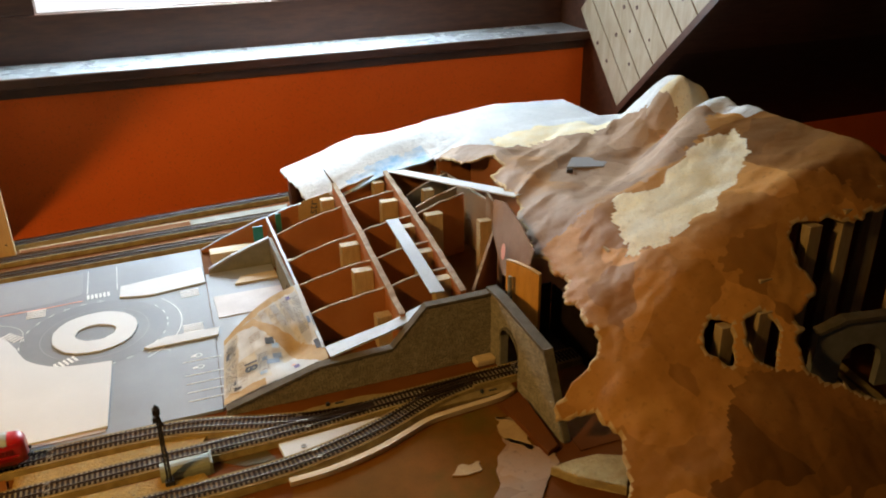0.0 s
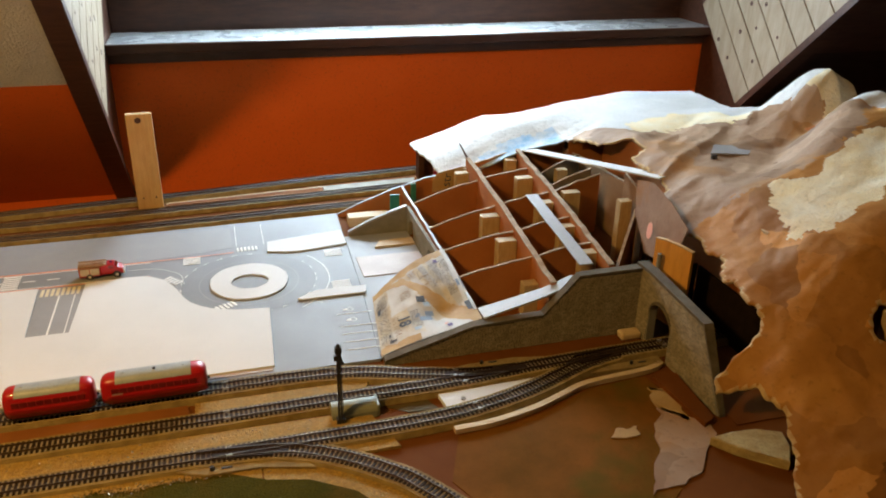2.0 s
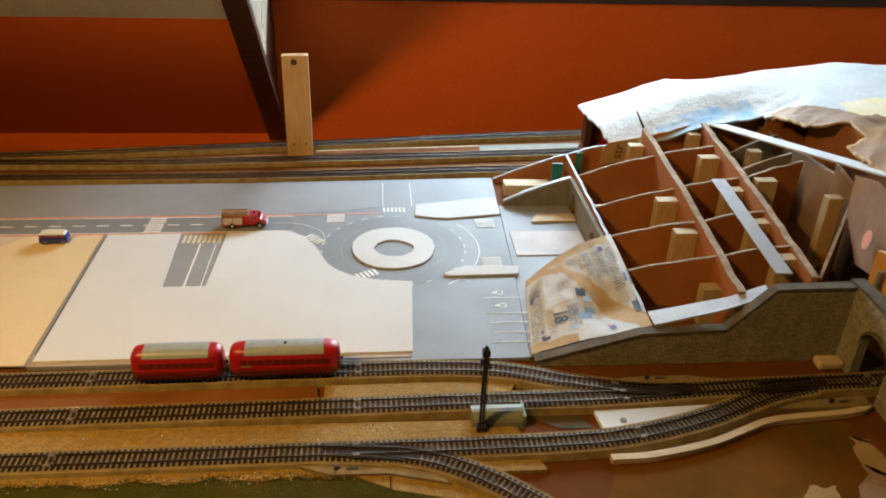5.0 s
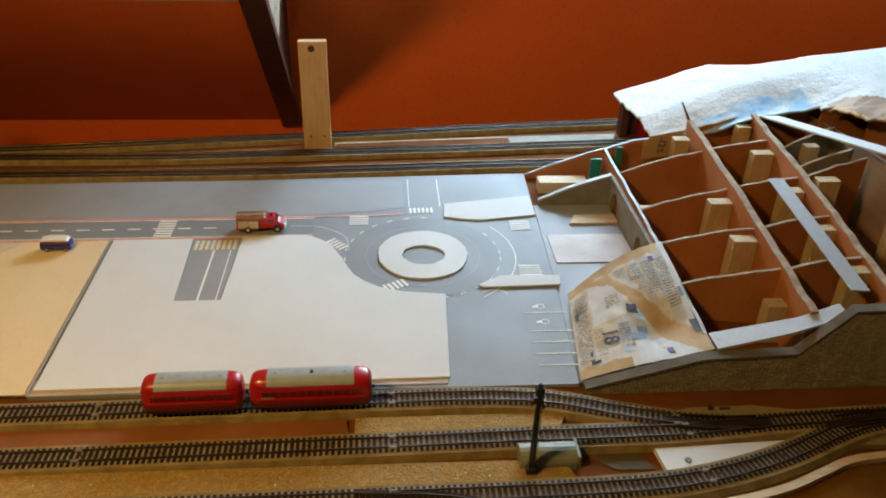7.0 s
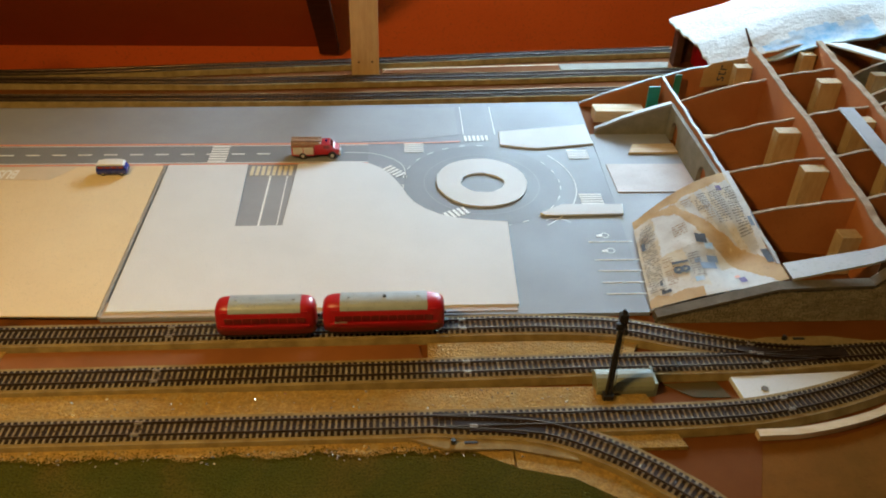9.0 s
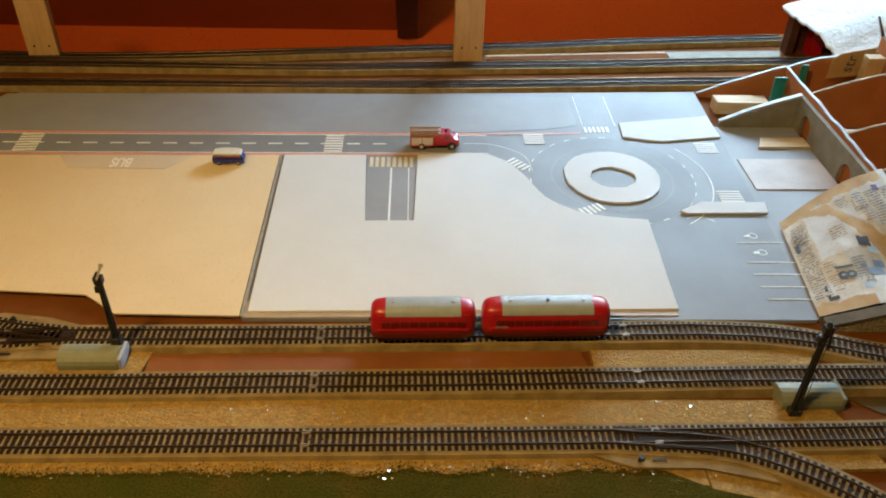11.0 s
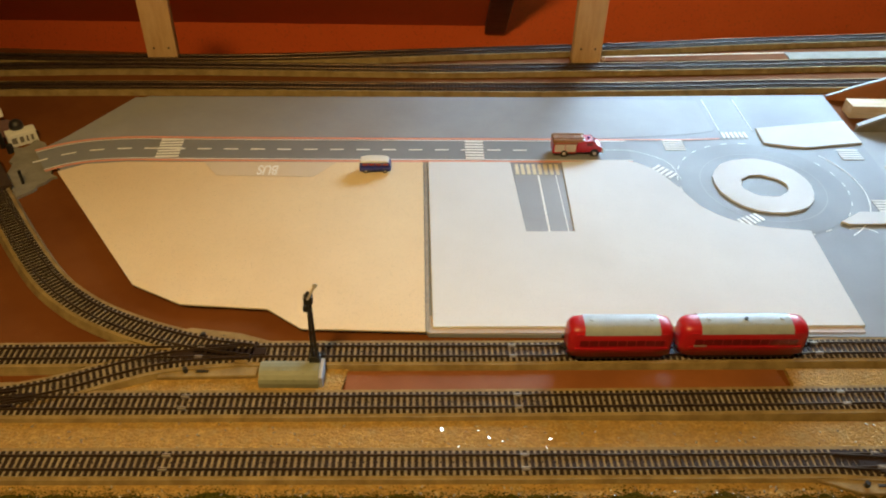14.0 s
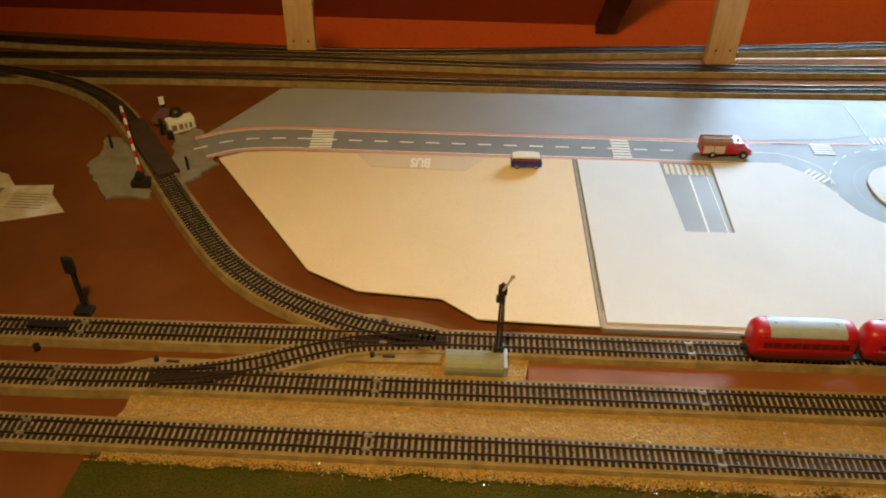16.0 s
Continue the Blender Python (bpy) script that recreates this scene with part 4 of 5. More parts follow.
# columns of small print, each line broken into words, on either side of the fold
for mat, blocks in (("greybar", ((0.02, 0.14, 0.12, 30), (0.04, 0.66, 0.12, 9), (0.56, 0.72, 0.12, 8), (0.70, 0.56, 0.12, 14), (0.84, 0.42, 0.10, 20), (0.36, 0.18, 0.10, 10))),
                    ("inkbrown", ((0.16, 0.16, 0.08, 12), (0.44, 0.80, 0.10, 4), (0.60, 0.62, 0.09, 6), (0.30, 0.58, 0.12, 5)))):
    if mat not in M:
        M[mat] = material("faded_brown_print", (0.34, 0.24, 0.15), (0.28, 0.19, 0.11), 60, 300, 0.8)
    rows = []
    for u0, v0, w, n in blocks:
        for j in range(n):
            v, x = v0 + j * 0.022, 0.0
            while x < w:
                d = rnd.uniform(0.007, 0.024)
                mid, half = fold(u0 + x)
                if rnd.random() < 0.8 and abs(v - mid) > half + 0.015 and v < 0.87:
                    rows.append((u0 + x, v, min(d, w - x) * 0.8, rnd.uniform(0.007, 0.012), 0.0))
                x += d
    printed(rows, mat)
printed([(0.46, 0.47, 0.09, 0.075, -0.35), (0.93, 0.17, 0.06, 0.12, -0.3), (0.10, 0.10, 0.022, 0.13, 0.0), (0.12, 0.10, 0.05, 0.028, 0.0), (0.03, 0.60, 0.03, 0.08, 0.1), (0.24, 0.255, 0.035, 0.015, 0.0)], "ink")
printed([(0.44, 0.235, 0.13, 0.06, 0.0), (0.51, 0.30, 0.09, 0.05, -0.1), (0.40, 0.29, 0.05, 0.04, 0.1), (0.985, 0.42, 0.01, 0.16, 0.0), (0.94, 0.47, 0.03, 0.08, -0.2)], "inkblue")
printed([(0.79, 0.84, 0.05, 0.05, -0.2), (0.68, 0.055, 0.05, 0.055, 0.1)], "inkpurple")
printed([(0.665, 0.115, 0.035, 0.03, 0.1)], "redline")
printed([(0.52, 0.40, 0.07, 0.05, -0.2), (0.36, 0.13, 0.07, 0.04, 0.0)], "bluepaper")
number = bpy.data.curves.new("printed_number", "FONT")
number.body, number.size, number.extrude, number.offset, number.align_x, number.align_y = "18", 0.030, 0.0001, 0.0007, "CENTER", "CENTER"
number.materials.append(M["ink"])
number_ob = new("printed_number", number)
number_ob.parent = flap
nu, nv = flap_point(0.34, 0.29) - flap_point(0.22, 0.29), flap_point(0.28, 0.38) - flap_point(0.28, 0.22)
nx, nz = -nv.normalized(), nu.cross(nv).normalized()
ny = nz.cross(nx)
number_ob.matrix_basis = Matrix.Translation(flap_point(0.28, 0.30) + nz * 0.0022) @ Matrix((nx, ny, nz)).transposed().to_4x4()

# arched grey walls below the ramp's open corner
under = thing("arched_wall", label="grey arched retaining walls under the ramp's open corner", category="wall")


def arch_poly(w, h, cx, half, top, n=10, foot=-0.0055):
    """The outline of a wall face with an arched opening that stands on its foot."""
    hole = [(cx + half, foot)] + [(cx + half * math.cos(math.pi * i / n), top - half + half * math.sin(math.pi * i / n)) for i in range(n + 1)] + [(cx - half, foot)]
    return hole


face = [(0.25, -0.0055), (0.25, 0.052), (0.517, 0.054), (0.517, -0.0055)] + arch_poly(0, 0, 0.47, 0.019, 0.036) + arch_poly(0, 0, 0.315, 0.019, 0.034)
part("side_wall", prism(face, X1 - 0.011, X1 - 0.004, "x"), "concrete", under)
part("wing_wall", prism([(0.742, -0.0055), (0.742, 0.004), (0.79, 0.026), (0.84, 0.044), (X1 - 0.012, 0.054), (X1 - 0.012, -0.0055)], 0.508, 0.515, "y"), "concrete", under)
part("coping", sweep([Vector((0.742, 0.5115, 0.004)), Vector((0.79, 0.5115, 0.026)), Vector((0.84, 0.5115, 0.044)), Vector((X1 - 0.011, 0.5115, 0.055))], [(-0.005, 0), (0.005, 0), (0.005, 0.004), (-0.005, 0.004)]), "sill", under)
tagged(part("path_slab", prism([(0.737, 0.300), (0.737, 0.392), (0.872, 0.392), (0.872, 0.300)], -0.0023, -0.0006), "slab"), "pale pinkish card slab leading under the ramp", "card")
tagged(part("path_strip", prism([(0.7095, 0.002), (0.7230, 0.230), (0.7330, 0.506), (0.874, 0.506), (0.874, 0.034)], -0.0056, -0.0024), "road3"), "grey printed strip leading under the ramp", "road sheet")
tagged(part("path_board", prism([(0.785, 0.428), (0.874, 0.430), (0.874, 0.462), (0.80, 0.460)], -0.0023, 0.002, bevel=0.0006), "lath"), "thin beige board under the ramp", "board")
tagged(part("wooden_block", box(0.752, 0.560, -0.0055, 0.847, 0.592, 0.018, 0.001), "lath"), "pale wooden block lying under the ramp", "block")
for x, y, w, h in ((0.850, 0.570, 0.022, 0.062), (0.906, 0.598, 0.013, 0.074)):
    teal = part("teal_strip", box(x, y, -0.0055, x + w, y + 0.005, h, 0.001), "teal")
    tagged(teal, "teal plastic strip standing upright in the ramp frame", "strip", "teal strips")
tagged(part("cross_lath", prism([(0.8895, 0.402), (1.028, 0.396), (1.028, 0.404), (0.8895, 0.411)], 0.030, 0.046), "lath"), "pale lath wedged across the ramp frame", "lath")


# ---- stone wall and tunnel portals ----
def stones(inside, u0, u1, v0, v1, place, parent, seed, size=(0.0052, 0.0029)):
    """Rows of small squared stones standing proud of a wall's face."""
    rnd = random.Random(seed)
    bm = bmesh.new()
    v, row = v0, 0
    while v < v1:
        u = u0 - rnd.uniform(0, size[0])
        while u < u1:
            w = size[0] * rnd.uniform(0.7, 1.3)
            mid = (u + w / 2, v + size[1] / 2)
            if inside(*mid):
                g = 0.0003
                d = rnd.uniform(0.0006, 0.0015)
                q = [(u + g, v + g), (u + w - g, v + g), (u + w - g, v + size[1] - g), (u + g, v + size[1] - g)]
                low = [bm.verts.new(place(a, b, 0)) for a, b in q]
                top = [bm.verts.new(place(a + (0.0003 if i in (0, 3) else -0.0003), b, d)) for i, (a, b) in enumerate(q)]
                bm.faces.new(top)
                for i in range(4):
                    bm.faces.new((low[i], low[(i + 1) % 4], top[(i + 1) % 4], top[i]))
            u += w
        v += size[1]
        row += 1
    ob = part("stone_facing", bm, "stone", parent, "small squared grey stones")
    ob["kind"] = "stuff"


def wall_top(x):
    return float(np.interp(x, [0.712, 0.862, 0.985, 1.046, 1.175], [0.002, 0.046, 0.050, 0.116, 0.118]))


retaining = thing("retaining_wall", label="grey stone retaining wall with stepped sloping coping", category="wall")
WALLF = -0.018
part("core", prism([(0.712, -0.0055), (1.175, -0.0055), (1.175, 0.118), (1.046, 0.116), (0.985, 0.050), (0.862, 0.046), (0.712, 0.002)], WALLF, WALLF + 0.014, "y"), "mortar", retaining)
stones(lambda u, v: v < wall_top(u) - 0.003, 0.715, 1.163, -0.0055, 0.12, lambda a, b, d: (a, WALLF - d, b), retaining, 1)
part("coping", sweep([Vector((x, WALLF + 0.006, z)) for x, z in ((0.712, 0.001), (0.862, 0.045), (0.985, 0.049), (1.046, 0.115), (1.17, 0.117))], [(-0.0085, 0), (0.0085, 0), (0.0085, 0.0045), (-0.0085, 0.0045)]), "cap", retaining, "dark moulded coping")

portal = thing("tunnel_portal", label="grey stone tunnel portal with one arch over the track", category="portal", group="tunnel portals")
PX = 1.163
outline = [(-0.006, -0.0055), (-0.006, 0.122), (-0.045, 0.124), (-0.208, 0.113), (-0.274, -0.0055)]
hole = arch_poly(0, 0, -0.090, 0.033, 0.083, 12)
part("core", prism(outline + hole[::-1], PX, PX + 0.014, "x"), "concrete", portal)
def in_portal(u, v):
    edge = -0.208 - (0.113 - v) / 0.1185 * 0.066
    if u < edge + 0.004 or u > -0.008 or v > 0.119 + min(0, (u + 0.045) * 0.07):
        return False
    if abs(u + 0.090) < 0.037 and v < 0.050:
        return False
    return math.hypot(u + 0.090, v - 0.050) > 0.037
stones(in_portal, -0.28, -0.006, -0.0055, 0.122, lambda a, b, d: (PX - d, a, b), portal, 2)
part("arch_ring", sweep([Vector((PX - 0.001, -0.090 + 0.0350 * math.cos(a), 0.050 + 0.0350 * math.sin(a))) for a in np.linspace(0, math.pi, 15)], [(-0.0028, -0.0028), (0.0028, -0.0028), (0.0028, 0.0028), (-0.0028, 0.0028)]), "cap", portal)
part("coping", sweep([Vector((PX + 0.006, y, z)) for y, z in ((-0.004, 0.121), (-0.045, 0.123), (-0.208, 0.112), (-0.277, -0.0055))], [(-0.0095, 0), (0.0095, 0), (0.0095, 0.005), (-0.0095, 0.005)]), "cap", portal, "grey moulded coping")
tagged(part("foam_chip", box(1.125, -0.045, -0.0055, 1.162, -0.022, 0.008, 0.004), "lath"), "pale plaster lump at the portal's foot", "lump")

second = thing("tunnel_portal", label="grey tunnel portal set into the mountain's open side", category="portal", group="tunnel portals")
arch2 = arch_poly(0, 0, 0.082, 0.034, 0.080, 12, foot=0.0)
part("core", prism([(0, 0), (0, 0.105), (0.04, 0.122), (0.26, 0.122), (0.26, 0)] + arch2, -0.012, 0.0, "y"), "concrete", second)
part("coping", sweep([Vector((0, -0.006, 0.104)), Vector((0.04, -0.006, 0.121)), Vector((0.26, -0.006, 0.121))], [(-0.010, 0), (0.010, 0), (0.010, 0.006), (-0.010, 0.006)]), "cap", second)
part("trackbed", box(0.052, -0.10, -0.012, 0.112, 0.10, -0.001), "foam", second)
for s in (-0.008, 0.008):
    part("rail", box(0.082 + s - 0.0008, -0.10, 0.0, 0.082 + s + 0.0008, 0.10, 0.004), "rail", second)
second.location, second.rotation_euler = (1.535, -0.345, 0.034), (0, 0, radians(-10))


# ---- the mountain ----
def ss(a, b, x):
    t = min(max((x - a) / (b - a), 0.0), 1.0)
    return t * t * (3 - 2 * t)


def crest(x):
    return float(np.interp(x, [1.0, 1.20, 1.245, 1.30, 1.37, 1.46, 1.56, 1.66, 1.75, 1.81, 1.88, 1.97, 2.1, 2.3], [0.06, 0.125, 0.148, 0.178, 0.226, 0.262, 0.296, 0.332, 0.350, 0.320, 0.24, 0.13, 0.06, 0.03]))


def valley(x):
    return float(np.interp(x, [1.2, 1.3, 1.38, 1.5, 1.6, 1.68, 1.73, 1.77, 1.82, 1.88, 1.97, 2.3], [0.125, 0.176, 0.204, 0.207, 0.222, 0.262, 0.318, 0.345, 0.325, 0.22, 0.12, 0.03]))


def back_top(x):
    return float(np.interp(x, [0.95, 1.06, 1.18, 1.37, 1.55, 1.75, 1.95, 2.3], [0.076, 0.112, 0.156, 0.193, 0.212, 0.205, 0.10, 0.03]))


def mountain(x, y):
    front = ss(-0.60, -0.17, y - 0.10 * ss(1.7, 2.2, x))
    w = ss(0.0, 0.15, y - 0.30 * ss(1.45, 1.75, x) * 0.5)
    z = (crest(x) * (1 - w) + valley(x) * w) * front
    fold = noise.noise(Vector((x * 5 + y * 3, y * 13 - x * 9, 2)))
    z += 0.007 * w * (0.5 - abs(fold)) * 2 * ss(0.6, 0.45, y)
    z -= 0.062 * math.exp(-((x - 1.82) / 0.15) ** 2 - ((y - 0.250) / 0.036) ** 2)
    z -= 0.085 * ss(0.365, 0.50, y) * ss(1.60, 1.75, x) * (1 - ss(0.5, 0.62, y))
    z -= 0.020 * math.exp(-((x - 1.77) / 0.10) ** 2 - ((y - 0.12) / 0.03) ** 2)
    z += 0.016 * math.exp(-((x - 1.76) / 0.06) ** 2 - ((y - 0.335) / 0.030) ** 2)
    z += 0.018 * math.exp(-((x - 1.748) / 0.032) ** 2 - ((y - 0.125) / 0.045) ** 2)
    z -= 0.034 * (1 - ss(1.15, 1.24, x)) * (1 - ss(-0.30, -0.20, y))
    k = ss(0.42, 0.62, y)
    z = z * (1 - k) + (back_top(x) - 0.028 * (1 - ss(0.62, 0.74, y)) * (1 - ss(1.25, 1.4, x))) * k - 0.05 * ss(0.80, 0.90, y) * ss(1.1, 1.4, x)
    flare = 0.035 * math.exp(-((y + 0.50) / 0.10) ** 2) * ss(1.20, 1.32, x)
    crease = noise.voronoi(Vector((x * 9 + 0.4 * noise.noise(Vector((x * 6, y * 6, 9))), y * 9, 0.5)))[0]
    wob = (crease[1] - crease[0]) * 0.006 * ss(0.62, 0.5, y) + noise.noise(Vector((x * 7, y * 7, 3))) * 0.008 + noise.noise(Vector((x * 17, y * 17, 8))) * 0.002 + abs(noise.noise(Vector((x * 31, y * 29, 5)))) * 0.002
    return z + flare + wob * ss(-0.6, -0.4, y) * (0.35 if y > 0.62 else 1.0)


def jag(x, y, s=0.012):
    return s * noise.noise(Vector((x * 26, y * 26, 1))) + 0.7 * s * noise.noise(Vector((x * 70, y * 70, 4)))


def skin_left(y):
    """The torn left edge of the mountain's paper skin."""
    return float(np.interp(y, [-0.70, -0.50, -0.44, -0.40, -0.36, -0.318, -0.306, -0.296, -0.285, -0.272, -0.264, -0.256, -0.248, -0.20, -0.145, -0.085, -0.02, 0.08, 0.21, 0.40, 0.605, 0.622, 0.64, 0.86],
                           [1.12, 1.145, 1.168, 1.190, 1.198, 1.192, 1.178, 1.150, 1.146, 1.152, 1.168, 1.215, 1.234, 1.240, 1.238, 1.262, 1.262, 1.27, 1.32, 1.32, 1.30, 1.02, 0.992, 0.968]))


SLOTS = ([(1.357, -0.313), (1.374, -0.306), (1.403, -0.319), (1.386, -0.352), (1.370, -0.365), (1.349, -0.334)], [(1.419, -0.323), (1.447, -0.326), (1.464, -0.350), (1.430, -0.390), (1.407, -0.370)])
CUT = [(1.545, -0.262), (1.575, -0.255), (1.66, -0.284), (1.80, -0.30), (2.1, -0.33), (2.1, -0.56), (1.70, -0.52), (1.545, -0.475), (1.484, -0.434), (1.463, -0.406), (1.497, -0.349), (1.534, -0.319)]


def has_skin(x, y):
    j = jag(x, y)
    if x < skin_left(y) + (j if y < 0.61 else 0):
        return False
    if in_poly(x + 0.8 * j, y + 0.8 * jag(y, x), CUT):
        return False
    for poly in SLOTS:
        if in_poly(x + 0.35 * j, y + 0.35 * jag(y, x), poly):
            return False
    if ((x - 1.31) / 0.055) ** 2 + ((y - 0.385) / 0.05) ** 2 < 1 + 25 * j and x < 1.36:
        return False
    return True


PATCH = [(1.387, -0.001), (1.348, -0.144), (1.39, -0.176), (1.513, -0.141), (1.632, -0.055), (1.672, 0.025), (1.605, 0.040), (1.516, 0.000), (1.455, -0.030), (1.429, 0.012)]


TORN = [(1.355, -0.384), (1.315, -0.43), (1.285, -0.481), (1.227, -0.494), (1.15, -0.72), (2.4, -0.72), (2.4, -0.30), (1.56, -0.36), (1.455, -0.405), (1.394, -0.383)]


def in_poly(x, y, poly):
    inside = False
    for (xa, ya), (xb, yb) in zip(poly, poly[1:] + poly[:1]):
        if (ya > y) != (yb > y) and x < (xb - xa) * (y - ya) / (yb - ya) + xa:
            inside = not inside
    return inside


def skin_kind(x, y, z):
    j = jag(x, y, 0.02)
    if in_poly(x + j * 0.6, y + 0.6 * jag(y, x, 0.02), PATCH):
        return 3
    if y < 0.668 + j and 1.09 < x < 1.29 and y > 0.60:
        return 4
    if y > 0.46 + j - 0.05 * ss(1.5, 1.65, x) + 0.14 * (1 - ss(1.33, 1.43, x)):
        return 3 if y < 0.555 + j and 1.41 < x + j < 1.66 else 2
    if 0.335 < y <= 0.52 and x > 1.695 + j:
        return 2
    if 0.235 < y <= 0.335 and x > 1.728 + 0.6 * j:
        return 3
    if 0.05 < y <= 0.235 and x > 1.708 + 0.5 * j:
        return 2
    if y > 0.02 + j + 0.4 * (x - 1.34) * ss(1.5, 1.8, x) and x < 1.80:
        return 1
    # dark paper past the tear; beyond x 1.60 dimmer light painted in brown
    if in_poly(x + j * 0.5, y + 0.5 * jag(y, x, 0.02), TORN) or (x > 1.60 + j - 0.5 * min(y + 0.1, 0) and y < 0.05):
        return 5
    return 0


peak = thing("mountain", label="unfinished papier-mache mountain of glued brown paper and plaster", category="mountain")
bm = bmesh.new()
STEP = 0.005
gx, gy = np.arange(0.95, 2.30, STEP), np.arange(-0.70, 0.885, STEP)
verts = {}


def vert(i, j):
    if (i, j) not in verts:
        x, y = float(gx[i]), float(gy[j])
        verts[i, j] = bm.verts.new((x + jag(y, x, 0.004), y + jag(x + 3, y, 0.004), mountain(x, y)))
    return verts[i, j]


for i in range(len(gx) - 1):
    for j in range(len(gy) - 1):
        x, y = float(gx[i]) + STEP / 2, float(gy[j]) + STEP / 2
        if has_skin(x, y):
            f = bm.faces.new((vert(i, j), vert(i + 1, j), vert(i + 1, j + 1), vert(i, j + 1)))
            f.material_index = skin_kind(x, y, verts[i, j].co.z)
            if y < 0.60 and f.material_index != 2 and not all(has_skin(x + a, y + b) for a, b in ((STEP, 0), (-STEP, 0), (0, STEP), (0, -STEP))) and noise.noise(Vector((x * 40, y * 40, 6))) > -0.25:
                f.material_index = 6
for _ in range(1):
    rim = {v: [e.other_vert(v) for e in v.link_edges if e.is_boundary] for v in bm.verts if v.is_boundary}
    moved = {v: (v.co * 0.5 + sum((o.co for o in some), Vector()) / len(some) * 0.5) for v, some in rim.items() if len(some) == 2}
    for v, co in moved.items():
        v.co = co
skin = part("paper_skin", bm, ["paper", "paperpink", "plaster", "yellowplaster", "bluepaper", "umber", "tornrim"], peak, smooth=True)
solid = skin.modifiers.new("thickness", "SOLIDIFY")
solid.thickness, solid.offset = 0.004, -1

# ribs and posts inside the mountain
def inner_rib(a, b, n=14, low=-0.0055, drop=0.010):
    a, b = Vector((*a, 0)), Vector((*b, 0))
    side = Vector((-(b - a).y, (b - a).x, 0)).normalized() * 0.0025
    bm = bmesh.new()
    rows = []
    for i in range(n + 1):
        p = a.lerp(b, i / n)
        h = max(mountain(p.x, p.y) - drop, low + 0.004)
        rows.append([bm.verts.new((*(p + s).xy, z)) for s, z in ((side, low), (side, h), (-side, h), (-side, low))])
    for r, s in zip(rows, rows[1:]):
        for i in range(4):
            bm.faces.new((r[i], r[(i + 1) % 4], s[(i + 1) % 4], s[i]))
    bm.faces.new(rows[0]), bm.faces.new(rows[-1])
    return part("inner_rib", bm, "rib", peak)


for x in (1.36, 1.43, 1.50, 1.60, 1.68, 1.78, 1.88):
    inner_rib((x, -0.22), (x + 0.01, 0.55))
for x, y in ((1.394, -0.326), (1.452, -0.332), (1.475, -0.30), (1.585, -0.27), (1.65, -0.27), (1.72, -0.26), (1.80, -0.27), (1.345, -0.10)):
    part("post", box(x - 0.012, y, -0.0055, x + 0.012, y + 0.018, max(mountain(x, y + 0.01) - 0.006, 0.05), 0.001), "ribblock", peak, "wooden post")
inner_rib((1.30, 0.60), (2.2, 0.60))
inner_rib((1.34, -0.02), (2.2, -0.02))
rib((1.219, 0.038), (1.243, -0.040), 0.148, 0.150, "side_board", 0.006, "sideboard", 0.002, 21, peak, "batten")
part("hook", rod((1.212, 0.012, 0.090), (1.212, 0.012, 0.128), 0.004, 10), "concrete", peak)
part("hanging_scrap", prism([(-0.05, 0.135), (0.02, 0.085), (0.07, 0.075), (0.16, 0.120), (0.19, 0.180), (0.12, 0.200), (0.02, 0.195), (-0.06, 0.180)], 0, 0.002, axis="x", m=pose(1.224, 0.050, 0.004, 0, 9, -9)), "hanging", peak, "hanging torn paper")
part("red_dot", prism(ellipse(0.055, 0.128, 0.012, 0.016, 16), -0.0012, -0.0004, axis="x", m=pose(1.218, 0.050, 0.004, 0, 7, -9)), "redline", peak, "faded red print")
part("card_pad", prism([(1.455, 0.255), (1.525, 0.228), (1.570, 0.272), (1.495, 0.305)], 0.0, 0.003, m=Matrix.Translation((0, 0, mountain(1.51, 0.265) + 0.0005))), "road3", peak, "grey card pad")
part("wood_plug", rod((1.452, 0.238, mountain(1.452, 0.238)), (1.452, 0.238, mountain(1.452, 0.238) + 0.008), 0.006, 12), "black", peak)
tagged(part("wood_sprig", prism([(0, 0), (0.006, 0), (0.0035, 0.055), (0.0015, 0.055)], -0.002, 0.002, axis="y", m=pose(1.055, 0.628, 0.105, 0, -28, 0)), "darkwood"), "dark pointed sliver standing in the ramp frame", "sliver")
tagged(part("foam_wedge", prism([(a + jag(a, c, 0.010), c + jag(c, a, 0.010)) for a, c in [(1.116, -0.330), (1.15, -0.322), (1.19, -0.326), (1.222, -0.345), (1.208, -0.375), (1.188, -0.402), (1.165, -0.385), (1.14, -0.365)]], -0.0055, 0.010, bevel=0.0015), "crumb"), "pale crumbling foam wedge below the mountain", "wedge")
for poly, mat, lab in (([(1.085, -0.235), (1.150, -0.290), (1.128, -0.318), (1.06, -0.385), (0.985, -0.40), (1.03, -0.33)], "paperpink", "torn greyish paper scrap glued to the board"),
                       ([(1.10, -0.175), (1.135, -0.215), (1.115, -0.275), (1.085, -0.24)], "newsbrown", "torn cream paper scrap glued to the board"),
                       ([(1.00, -0.262), (1.035, -0.268), (1.03, -0.285), (0.995, -0.28)], "newsbrown", "small torn tan paper scrap")):
    pts = []
    for a, b in zip(poly, poly[1:] + poly[:1]):
        for k in range(6):
            t = k / 6
            p = (a[0] + (b[0] - a[0]) * t, a[1] + (b[1] - a[1]) * t)
            pts.append((p[0] + jag(*p), p[1] + jag(p[1], p[0])))
    tagged(part("paper_scrap", prism(pts, -0.0052, -0.0032), mat), lab, "paper")
tagged(part("green_stain", prism([(0.69, -0.128), (0.755, -0.126), (0.765, -0.152), (0.72, -0.150)], -0.0056, -0.0046), "stain"), "thin patch of green scatter between tracks", "scatter", kind="stuff")
